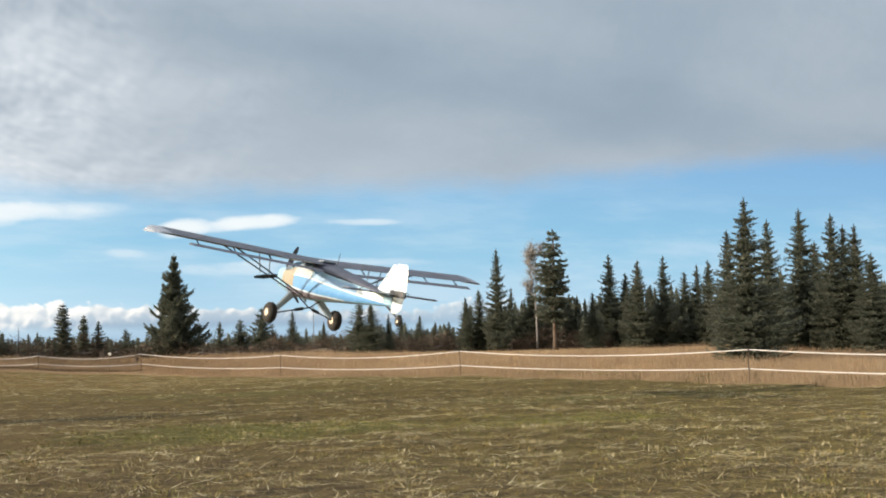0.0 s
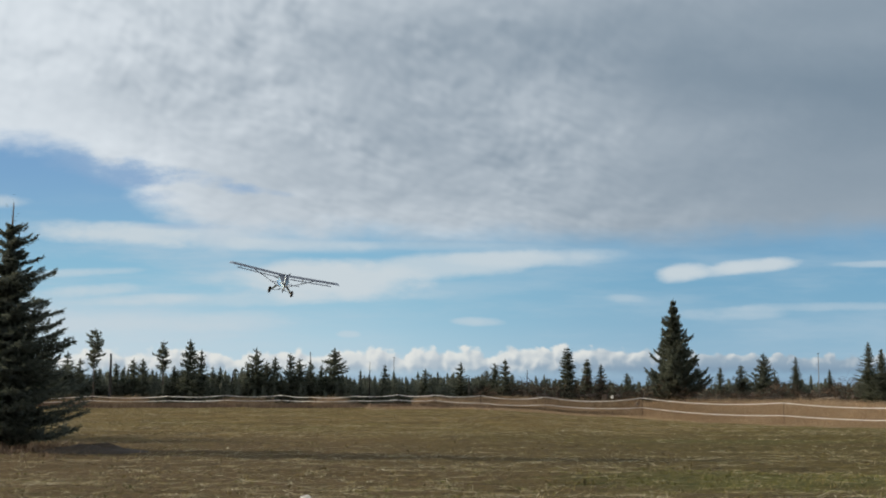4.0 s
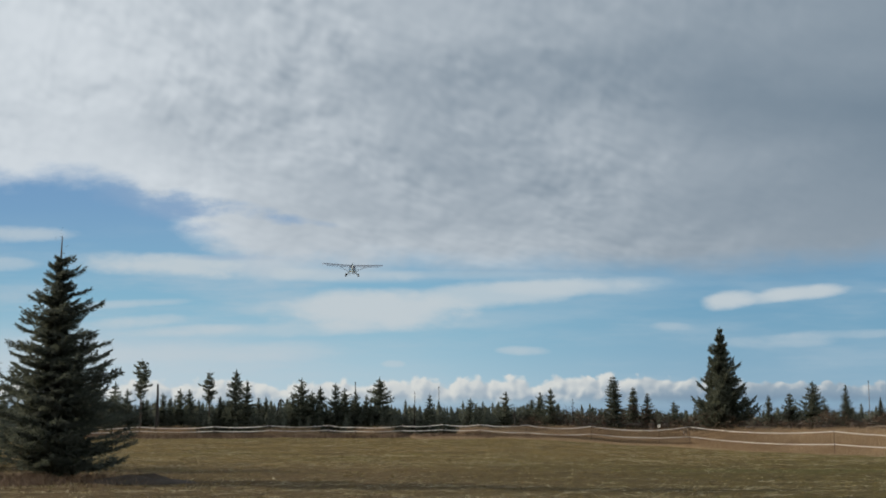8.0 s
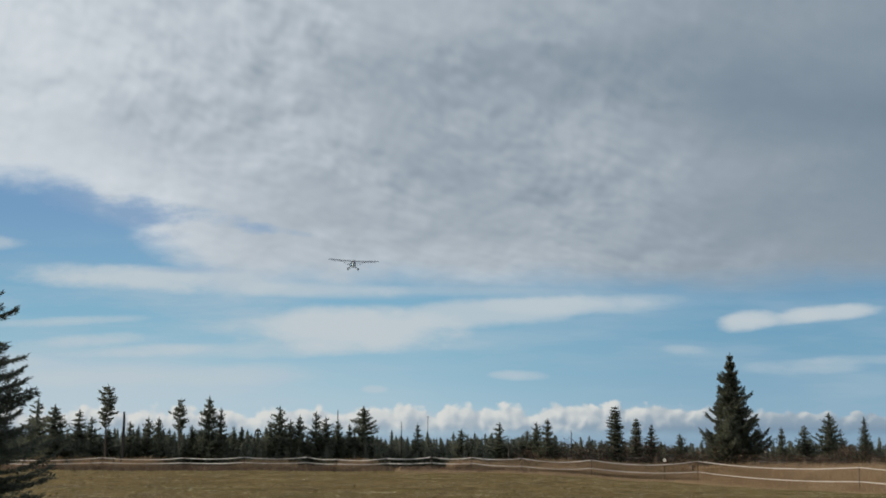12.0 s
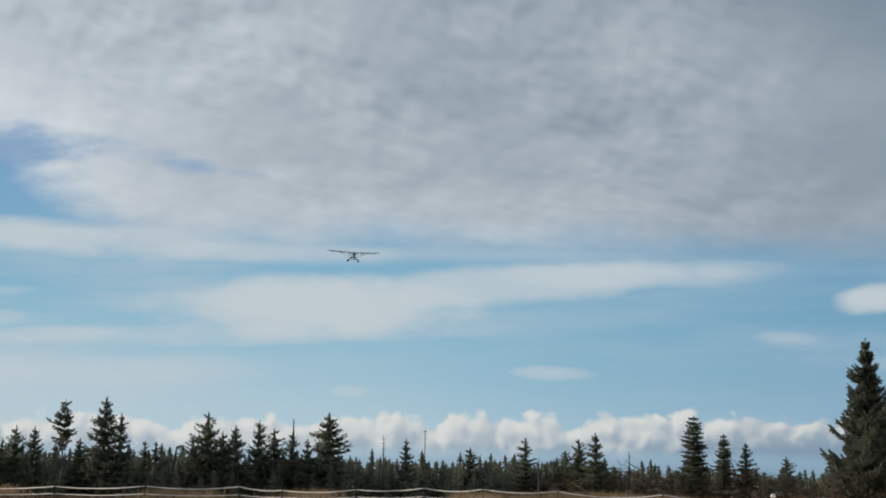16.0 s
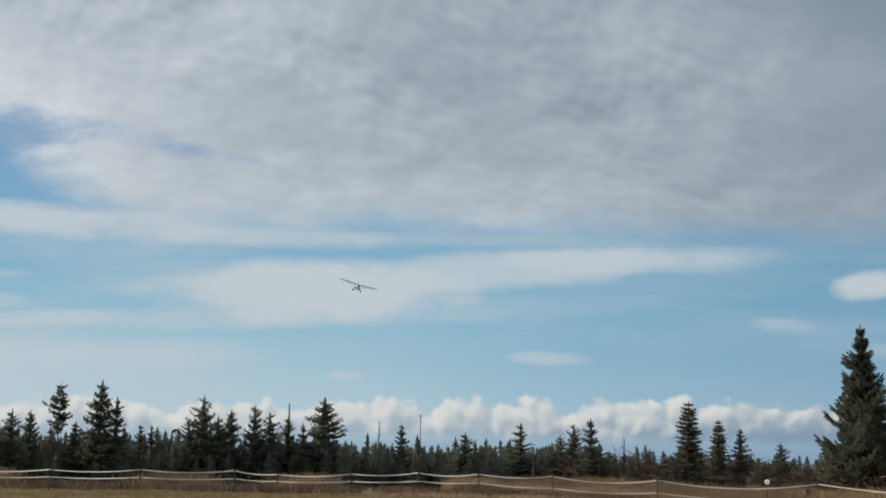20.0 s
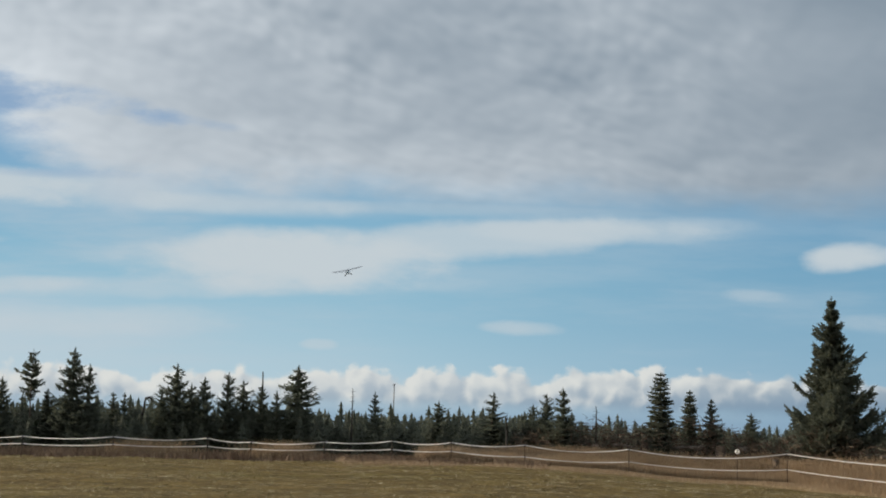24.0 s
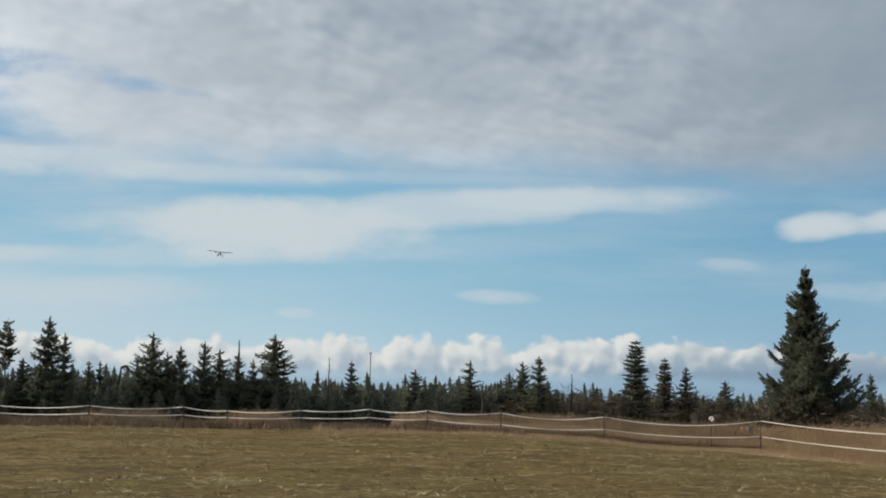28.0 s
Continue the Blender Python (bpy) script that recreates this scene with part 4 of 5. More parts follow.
def young_forest():
    """The dense band of young spruces behind the clearing, as one mass."""
    rng = np.random.default_rng(77)
    spots = []
    for i in range(1700):
        x = rng.uniform(-46, 34)
        y = rng.uniform(83.0, 94)
        lean = step(6, -14, x)
        h = rng.uniform(1.25, 1.9) + 0.55 * rng.random() ** 5 + 0.4 * lean * rng.random() - 0.5 * step(-2, 9, x)
        spots.append((x, y, h))
    for i in range(520):
        a = rng.uniform(0.36, 0.78)
        R = rng.uniform(80, 92) - 14 * step(0.5, 0.8, a)
        spots.append((R * math.sin(a), R * math.cos(a), rng.uniform(0.9, 2.0) + 1.6 * step(0.42, 0.7, a) * rng.random()))
    # taller stand that closes the gaps behind the edge trees
    for i in range(170):
        a = rng.uniform(0.45, 0.80)
        R = rng.uniform(80, 88) - 8 * step(0.6, 0.8, a)
        spots.append((R * math.sin(a), R * math.cos(a), rng.uniform(2.2, 3.4) + 1.4 * step(0.48, 0.60, a) * rng.random()))
    # low scrub fills the foot of the trees behind the far tape
    for i in range(420):
        x = rng.uniform(-46, 3.5)
        spots.append((x, rng.uniform(80.2, 83.0), rng.uniform(0.9, 1.75)))
    sets = []
    for x, y, h in spots:
        w = h * rng.uniform(0.36, 0.55) + 0.15
        for v, f in (skirts(h, w, rng, 8, 6, 0.02, 0.9), crown(int(rng.integers(1e6)), h, w * 1.1, 9, 5, 5, 0.12, z0=0.1, droop=0.2, lift=0.25, ragged=0.35, broad=0.22, shape=0.85)):
            sets.append((v + np.array([x, y, gz(x, y) - 0.05]), f))
    v, f = join(sets)
    ob = new("young_forest", to_mesh("young_forest", v, f, M["far_needle"]))
    tagged(ob, "dense band of young dark green spruces", "forest", kind="stuff")


young_forest()


# ---- grass ----
def blades(n, spot, height, width, rng, lean=0.35, flat=False):
    """Grass blades as slim triangles; spot(k) gives k ground points."""
    p = spot(n)
    z = np.array([lie(a, b) for a, b in p])
    base = np.column_stack([p, z - (0.004 if flat else 0.02)])
    a = rng.uniform(0, 2 * math.pi, len(p))
    side = np.column_stack([np.cos(a), np.sin(a), np.zeros(len(p))]) * (width * rng.uniform(0.5, 1.4, len(p)))[:, None]
    h = height * rng.uniform(0.45, 1.15, len(p))
    up = np.column_stack([rng.normal(0, lean, len(p)), rng.normal(0, lean, len(p)), np.ones(len(p))])
    if flat:
        up[:, 2] = rng.uniform(0.05, 0.35, len(p))
        up[:, :2] *= 3
    tip = base + up * h[:, None]
    v = np.stack([base - side, base + side, tip], 1).reshape(-1, 3)
    return v, np.arange(len(v)).reshape(-1, 3)


def stuff(name, material, label, pieces, category):
    V, F, off = [], [], 0
    for v, f in pieces:
        V.append(v)
        F.append(f + off)
        off += len(v)
    return tagged(new(name, to_mesh(name, np.concatenate(V), np.concatenate(F), material)), label, category, kind="stuff")


def clumpy(rng, inside, count, scale, keep):
    """Ground points within inside(), thinned by a coarse noise so that they stand in clumps."""
    out = []
    while len(out) < count:
        x, y = inside()
        if noise.noise(Vector((x * scale, y * scale, 3.0))) + rng.uniform(-0.5, 0.5) > keep:
            out.append((x, y))
    return np.array(out)


def tall_grass():
    rng = np.random.default_rng(31)

    def behind():
        while True:
            x = rng.uniform(1, 42)
            lo = fence_y(x)
            if rng.random() < 0.12 + (slash_y(x) - lo) / 10:
                break
        return x, rng.uniform(lo + 0.1, max(lo + 0.8, min(lo + 34, slash_y(x) - 1.6)))

    def line():
        x = rng.uniform(1.5, 30)
        lo = fence_y(x)
        return x, lo + 0.1 + abs(rng.normal(0.3, 0.45))

    def front():
        x = rng.uniform(-2, 30)
        return x, fence_y(x) - abs(rng.normal(0, 1.5))

    a = blades(135000, lambda k: clumpy(rng, behind, k, 0.35, -0.3), 0.46, 0.010, rng, 0.32)
    b = blades(15000, lambda k: clumpy(rng, line, k, 0.5, -0.1), 0.30, 0.011, rng, 0.3)
    def strip():
        x = rng.uniform(2, 16.5)
        return x, fence_y(x) + rng.uniform(0.15, 2.8)

    s = blades(17000, lambda k: clumpy(rng, strip, k, 0.5, -0.3), 0.40, 0.010, rng, 0.3)
    e = blades(34000, lambda k: clumpy(rng, front, k, 0.5, 0.05), 0.16, 0.010, rng, 0.5)
    
    def left():
        x = rng.uniform(-24, 6)
        return x, fence_y(x) + rng.normal(0.5, 1.0)

    def under():
        a, r = rng.uniform(0, 6.28), abs(rng.normal(0.0, 1.5))
        return -10.2 + r * math.cos(a) - 0.4, 33.0 + r * math.sin(a)

    def clump():
        cx, r = clumps[int(rng.integers(len(clumps)))]
        x = cx + rng.normal(0, r)
        return x, fence_y(cx) + rng.normal(0.5, 0.3)

    clumps = [(-22.0, 1.2), (-19.0, 0.7), (-16.9, 0.9), (-16.4, 0.5), (-10.3, 0.5), (-8.9, 0.7), (-4.6, 0.6), (-3.9, 0.4), (1.6, 0.3), (2.4, 0.3)]
    g = blades(8000, lambda k: np.array([clump() for q in range(k)]), 0.72, 0.012, rng, 0.25)
    c = blades(30000, lambda k: clumpy(rng, left, k, 0.7, -0.05), 0.30, 0.018, rng, 0.4)
    d = blades(5000, lambda k: clumpy(rng, under, k, 0.9, 0.0), 0.27, 0.010, rng, 0.6)
    stuff("weeds", M["weed"], "brown withered weeds at the field's edge", [c, d], "weeds")
    stuff("tall_grass", M["dry"], "tall dry tan grass along the barrier tape", [a, b, e, g, s], "grass")


tall_grass()


def tufts(spots, per, height, width, rng):
    """Small clumps of blades that spread from one root; spots are ground points."""
    k = len(spots)
    root = np.column_stack([spots, [lie(a, b) - 0.015 for a, b in spots]])
    size = rng.uniform(0.55, 1.35, k)
    root, size = np.repeat(root, per, 0), np.repeat(size, per)
    m = k * per
    a = rng.uniform(0, 2 * math.pi, m)
    out = np.column_stack([np.cos(a), np.sin(a), np.zeros(m)])
    base = root + out * (0.13 * size * rng.random(m))[:, None]
    side = np.column_stack([-np.sin(a), np.cos(a), np.zeros(m)]) * (width * rng.uniform(0.6, 1.3, m))[:, None]
    tip = base + (out * rng.uniform(0.1, 1.3, m)[:, None] + np.array([0, 0, 1.0])) * (height * size * rng.uniform(0.5, 1.1, m))[:, None]
    v = np.stack([base - side, base + side, tip], 1).reshape(-1, 3)
    return v, np.arange(len(v)).reshape(-1, 3)


def field_grass():
    rng = np.random.default_rng(8)

    def near():
        y = -6 + 80 * rng.random() ** 1.5
        a = abs(y)
        return rng.uniform(-0.5 * a - 9 - rng.random() * 6, 1.1 * a + 9 + rng.random() * 6), y

    def green():
        while True:
            x, y = near()
            if rng.random() < 0.12 + step(30, 16, y - 0.35 * x):
                return x, y

    a = blades(70000, lambda k: clumpy(rng, green, k, 0.30, -0.05), 0.075, 0.008, rng, 0.8)
    fresh = [(x, y) for x, y in zip(rng.normal(6.8, 1.8, 500), rng.normal(23.2, 1.2, 500))] + [(x, y) for x, y in zip(rng.normal(13.2, 1.6, 350), rng.normal(22.2, 1.0, 350))]
    a2 = tufts(clumpy(rng, green, 3800, 0.5, 0.0), 14, 0.062, 0.008, rng)
    a3 = tufts(np.array(fresh), 14, 0.06, 0.008, rng)
    stuff("short_grass", M["lawn"], "short green grass tufts in the mown field", [a, a2, a3], "grass")
    b = blades(85000, lambda k: clumpy(rng, near, k, 1.5, 0.34), 0.14, 0.0095, rng, 0.9, flat=True)

    def close():
        y = -5 + 38 * rng.random()
        a = abs(y)
        return rng.uniform(-0.45 * a - 8 - rng.random() * 6, 0.9 * a + 8 + rng.random() * 8), y

    b2 = blades(125000, lambda k: clumpy(rng, close, k, 2.1, 0.42), 0.11, 0.009, rng, 0.9, flat=True)
    c = blades(9000, lambda k: clumpy(rng, near, k, 0.45, 0.25), 0.13, 0.010, rng, 0.9, flat=True)

    def far():
        y = rng.uniform(42, 77)
        x = rng.uniform(-34, 34)
        return x, min(y, fence_y(x) - 0.3)

    d = blades(60000, lambda k: clumpy(rng, far, k, 0.5, 0.0), 0.13, 0.016, rng, 0.9, flat=True)
    def field():
        y = -6 + 81 * rng.random() ** 1.3
        a = abs(y)
        x = rng.uniform(-0.5 * a - 9 - rng.random() * 6, 1.0 * a + 9 + rng.random() * 6)
        return x, min(y, fence_y(x) - 0.3)

    e = blades(70000, lambda k: clumpy(rng, field, k, 1.3, 0.12), 0.055, 0.010, rng, 1.0)
    e2 = tufts(clumpy(rng, field, 12000, 0.9, 0.05), 13, 0.060, 0.010, rng)
    s2 = tufts(clumpy(rng, field, 6500, 1.1, 0.15), 12, 0.060, 0.008, rng)
    stuff("stubble", M["stubble"], "brown grass stubble over the mown field", [e, e2], "stubble")
    stuff("straw_clippings", M["straw"], "pale straw clippings lying on the mown field", [b, b2, c, d, s2], "straw")


field_grass()


# ---- slash: branches, stumps and logs left from felling ----
def brush():
    rng = np.random.default_rng(19)
    V, F, off = [], [], 0
    for i in range(12000):
        x = 5 + 37 * rng.random() ** 0.85
        y = slash_y(x) - 0.1 + rng.normal(0, 0.75)
        top = 0.62 + 0.95 * max(0.0, noise.noise(Vector((x * 0.5, y * 0.4, 0.0))) + 0.35)
        z = gz(x, y) + top * rng.random() ** 1.2
        d = rng.normal(0, 1, 3)
        d[2] = d[2] * 0.45 + 0.15
        d = d / np.linalg.norm(d) * rng.uniform(0.12, 0.5)
        r = rng.uniform(0.006, 0.018)
        s = np.cross(d, (0.3, 0.2, 1.0))
        s = s / np.linalg.norm(s) * r
        t = np.cross(d, s)
        t = t / np.linalg.norm(t) * r
        p = np.array([x, y, z])
        v = np.array([p + s, p - 0.5 * s + 0.87 * t, p - 0.5 * s - 0.87 * t, p + d + 0.5 * s, p + d - 0.25 * s + 0.43 * t, p + d - 0.25 * s - 0.43 * t])
        F += [(off, off + 1, off + 4, off + 3), (off + 1, off + 2, off + 5, off + 4), (off + 2, off, off + 3, off + 5), (off + 3, off + 4, off + 5)]
        V += v.tolist()
        off += 6
    n = Nodes("slash_wood")
    r = n.island()
    mat = n.set(n.mix(n.smooth(r, 0.0, 0.9), (0.058, 0.042, 0.032), n.mix(n.smooth(r, 0.85, 1.0), (0.105, 0.076, 0.056), (0.24, 0.20, 0.16))), 0.9, spec=0.15)
    tagged(new("brush_pile", to_mesh("brush_pile", V, F, mat)), "brown heap of felled branches along the clearing", "brush", kind="stuff")


brush()


def stump(x, dy, r, h, seed):
    rng = np.random.default_rng(seed)
    y = slash_y(x) + dy
    t = thing("tree_stump", "weathered brown stump among felled branches", "stump", pose(x, y, gz(x, y), rng.uniform(-8, 8), rng.uniform(-8, 8), rng.uniform(0, 360)), "stumps in the clearing")
    ring = []
    for z, k in ((-0.1, 1.5), (0.05, 1.2), (0.2 * h + 0.1, 1.0), (h, 0.92)):
        ring.append([(r * k * (1 + 0.14 * math.sin(3 * a + seed) + rng.normal(0, 0.05)) * math.cos(a), r * k * (1 + 0.14 * math.sin(3 * a + seed)) * math.sin(a), z + (rng.normal(0, 0.05) if z == h else 0)) for a in np.linspace(0, 6.283, 12, endpoint=False)])
    part("body", loft(ring), M["bark"], t)
    part("root", tube([(0, 0, 0.1), (r * 1.6, 0.1, 0.04), (r * 2.6, 0.3, -0.06)], [r * 0.5, r * 0.35, r * 0.1], 6), M["bark"], t)
    part("cut_face", tube([(0, 0, h - 0.03), (0, 0, h + 0.012)], [r * 0.86, r * 0.84], 12), M["grey_wood"], t, "grey sawn face")


for i, sx in enumerate((8.3, 10.6, 13.4, 15.1, 20.4, 22.0, 24.3, 26.0, 28.7, 31.2, 33.5, 36.0)):
    stump(sx, (-1.2, 0.5, -0.8, -1.5)[i % 4], 0.14 + 0.03 * (i % 3), 0.28 + 0.09 * ((i * 7) % 4), i)


def fallen_log(x, dy, length, r, turn, seed):
    y = slash_y(x) + dy
    t = thing("fallen_log", "grey weathered log lying on the brush", "log", pose(x, y, gz(x, y) + r + 0.25, 0, 4, turn), "logs in the clearing")
    rng = np.random.default_rng(seed)
    part("stem", tube([(length * q, rng.normal(0, 0.03), rng.normal(0, 0.02)) for q in np.linspace(-0.5, 0.5, 6)], [r * (1.1 - 0.4 * q) for q in np.linspace(0, 1, 6)], 8), M["grey_wood"], t)
    part("limb_stub", tube([(0.1 * length, 0, 0), (0.15 * length, 0.05, r + 0.22)], [r * 0.35, r * 0.15], 5), M["grey_wood"], t)


for i, lx in enumerate((9.5, 12.2, 14.3, 19.3, 21.2, 23.0, 25.4, 27.4, 30.0, 32.3, 35.0)):
    fallen_log(lx, -1.0 + 0.6 * (i % 3), 1.0 + 0.4 * (i % 4), 0.06 + 0.02 * (i % 3), (20, 160, 75, 5)[i % 4] + 7 * i, i)


# ---- barrier tape fence ----
def barrier_fence():
    f = thing("barrier_fence", "two lines of white barrier tape on thin dark posts", "fence")
    rng = np.random.default_rng(2)
    xs, ys = FENCE_X, FENCE_Y
    # heights of the upper and lower tape over the ground at each post
    tops = [np.interp(x, (-26, -14, -10.6, -7.05, -5.4, -2.6, 0, 2.3, 5.15, 9.15, 15.1, 20, 24, 30), (0.66, 0.68, 0.74, 0.76, 0.64, 0.71, 0.80, 0.79, 0.79, 0.93, 1.19, 1.16, 1.12, 1.12)) for x in xs]

    def low(x):
        """How high the lower tape hangs, as a share of the upper."""
        return float(np.interp(x, (0.0, 2.3, 5.15, 9.15, 15.1, 20), (0.60, 0.58, 0.43, 0.49, 0.50, 0.44)))

    for i, (x, y) in enumerate(zip(xs, ys)):
        z, h = gz(x, y), tops[i]
        p = part("post", tube([(x, y, z - 0.15), (x + rng.normal(0, 0.012), y, z + 0.5 * h), (x + rng.normal(0, 0.02), y, z + h + 0.07)], [0.016, 0.016, 0.014], 7), M["post"], f)
        for q in (1.0, low(x)):
            part("clip", box(0.05, 0.05, 0.07, pose(x, y - 0.01, z + q * h), 0.008), M["dark"], p)
    for i in range(len(xs) - 1):
        for q, nm in ((1.0, "upper_tape"), (0.5, "lower_tape")):
            qa, qb = (1.0, 1.0) if q == 1.0 else (low(xs[i]), low(xs[i + 1]))
            a = Vector((xs[i], ys[i] - 0.02, gz(xs[i], ys[i]) + qa * tops[i]))
            b = Vector((xs[i + 1], ys[i + 1] - 0.02, gz(xs[i + 1], ys[i + 1]) + qb * tops[i + 1]))
            sag = min(0.22, 0.03 + (0.034 if xs[i] > -1 else 0.018) * (b - a).length) * rng.uniform(0.8, 1.15) * (1.0 if q == 1.0 else 0.6)
            bm = bmesh.new()
            prev = None
            for s in np.linspace(0, 1, 15):
                c = a.lerp(b, s) - Vector((0, 0, 4 * sag * s * (1 - s)))
                roll = 0.5 * math.sin(5.1 * s + i * 2.3 + q)
                up = Vector((0.3 * math.sin(roll), -math.sin(roll), math.cos(roll))) * 0.018
                ring = [bm.verts.new(c + up), bm.verts.new(c + up * 0.1 + Vector((0, 0.003, 0))), bm.verts.new(c - up)]
                if prev:
                    for k in range(2):
                        bm.faces.new((prev[k], prev[k + 1], ring[k + 1], ring[k]))
                prev = ring
            part(nm, bm, M["tape"], f)


barrier_fence()


def marker_float(x, y, z):
    """The round white marker that hangs by the tape."""
    t = thing("white_marker", "round white marker with a dark strap by the tape", "marker", pose(x, y, z))
    bm = bmesh.new()
    bmesh.ops.create_icosphere(bm, subdivisions=3, radius=0.10)
    for v in bm.verts:
        v.co.z *= 0.94 + 0.10 * math.cos(4 * v.co.x / 0.1)
    part("body", bm, M["tape"], t)
    part("strap", tube([(-0.08, -0.08, -0.07), (-0.035, -0.105, 0.015), (0.0, -0.08, 0.075)], 0.013, 6), M["dark"], t)
    part("stake", tube([(0, 0.02, gz(x, y) - z - 0.1), (0, 0.02, -0.06)], 0.014, 6), M["post"], t)


marker_float(13.3, 77.4, 1.10)


def soil_heap(x, y, rx, ry, h):
    """A low uneven heap of dark soil by the large spruce, coloured for its shade."""
    rows = []
    for q in np.linspace(0, 1, 7):
        rows.append([(x + rx * (1 - q) ** 0.8 * math.cos(a) * (1 + 0.2 * noise.noise(Vector((3 * math.cos(a), 3 * math.sin(a), 1)))), y + ry * (1 - q) ** 0.8 * math.sin(a),
                      -0.06 + h * q ** 0.7 * (1 + 0.5 * noise.noise(Vector((2 * math.cos(a), 2 * math.sin(a), 3 * q))))) for a in np.linspace(0, 6.283, 24, endpoint=False)])
    ob = part("soil_mound", loft(rows), M["soil"], None)
    tagged(ob, "low mound of dark bare soil by the large spruce, shade deepened in colour", "soil mound")


soil_heap(-7.8, 32.4, 1.7, 0.9, 0.24)
soil_heap(-12.2, 31.5, 1.3, 0.7, 0.18)


def scrap(x, y):
    """A crumpled white scrap on the grass."""
    bm = bmesh.new()
    bmesh.ops.create_icosphere(bm, subdivisions=2, radius=0.085)
    for v in bm.verts:
        v.co *= 1 + 0.5 * noise.noise(v.co * 25)
        v.co.z *= 0.55
    ob = part("white_scrap", bm, M["tape"], None, smooth=False)
    ob.matrix_basis = pose(x, y, 0.05)
    tagged(ob, "crumpled white scrap lying on the mown grass", "litter")


scrap(-1.36, 18.86)


# ---- aircraft: a high-wing two-seater with struts, hanging flaperons and tundra tyres; nose along +y ----
def ring(y, w, top, bottom, n=16, power=2.8):
    """A rounded-box section of the fuselage."""
    out, cz, hz = [], (top + bottom) / 2, (top - bottom) / 2
    for a in np.linspace(0, 2 * math.pi, n, endpoint=False):
        c, s = math.cos(a), math.sin(a)
        out.append((w / 2 * math.copysign(abs(c) ** (2 / power), c), y, cz + hz * math.copysign(abs(s) ** (2 / power), s)))
    return out


def airfoil(x, chord, y_le, z, thick=0.13, twist=0.0):
    prof = [(0, 0), (0.04, 0.045), (0.15, 0.085), (0.32, 0.1), (0.6, 0.072), (0.85, 0.03), (1, 0.004), (0.85, -0.01), (0.5, -0.022), (0.2, -0.03), (0.05, -0.024)]
    return [(x, y_le - chord * p, z + chord * q * thick / 0.13 - chord * p * twist) for p, q in prof]


def wing_side(s, plane):
    """One wing with its tip, flaperon, hangers and struts; s is -1 for the left."""
    secs = [airfoil(s * x, 1.30, 0.52, 0.02 + 0.04 * x, twist=0.04) for x in (0.36, 1.2, 2.4, 3.6, 4.55)]
    w = part("wing", loft(secs), M["navy"], plane, "dark blue-grey fabric wing")
    tip = [airfoil(s * 4.552, 1.30, 0.52, 0.202, twist=0.04), airfoil(s * 4.78, 1.22, 0.48, 0.20, twist=0.04), airfoil(s * 4.9, 0.9, 0.32, 0.16, 0.1, 0.04)]
    part("wing_tip", loft(tip), M["tip"], w, "pale drooped wing tip")
    fl = [[(s * x, y - 0.88, z + 0.04 * x - 0.185) for y, z in ((0.0, 0.0), (-0.08, 0.032), (-0.2, 0.022), (-0.36, -0.04), (-0.2, -0.022), (-0.06, -0.024))] for x in (0.5, 2.2, 4.15)]
    part("flaperon", loft(fl), M["navy"], w, "flaperon hung below the trailing edge")
    for x in (0.9, 1.9, 2.9, 3.9):
        part("hanger", tube([(s * x, -0.68, 0.04 * x - 0.04), (s * x, -0.93, 0.04 * x - 0.18)], 0.016, 6), M["steel"], w)
    for x in (1.2, 2.4, 3.6):
        part("rib", box(0.03, 1.02, 0.012, pose(s * x, 0.02, 0.105 + 0.04 * x, 2.3), 0.003), M["navy"], w)
    for y0, y1 in ((0.30, 0.10), (-0.42, -0.20)):
        part("lift_strut", tube([(s * 2.75, y0, 0.11), (s * 0.40, y1, -0.94)], 0.032, 8, 0.6), M["steel"], plane, "grey lift strut")
    part("jury_strut", tube([(s * 1.7, 0.26, 0.07), (s * 1.62, 0.20, -0.46)], 0.014, 6), M["steel"], plane)
    part("jury_strut", tube([(s * 1.7, -0.40, 0.07), (s * 1.62, -0.32, -0.46)], 0.014, 6), M["steel"], plane)


def wheel(name, x, y, z, r, w, plane):
    t = part(name, tube([(-w / 2, 0, 0), (-w * 0.42, 0, 0), (-w * 0.2, 0, 0), (w * 0.2, 0, 0), (w * 0.42, 0, 0), (w / 2, 0, 0)], [r * 0.62, r * 0.86, r, r, r * 0.86, r * 0.62], 24), M["tyre"], plane, "black balloon tyre")
    t.matrix_basis = pose(x, y, z)
    part("rim", tube([(-w * 0.53, 0, 0), (-w * 0.45, 0, 0), (w * 0.45, 0, 0), (w * 0.53, 0, 0)], [r * 0.3, r * 0.5, r * 0.5, r * 0.3], 16), M["rim"], t, "pale metal rim")
    return t


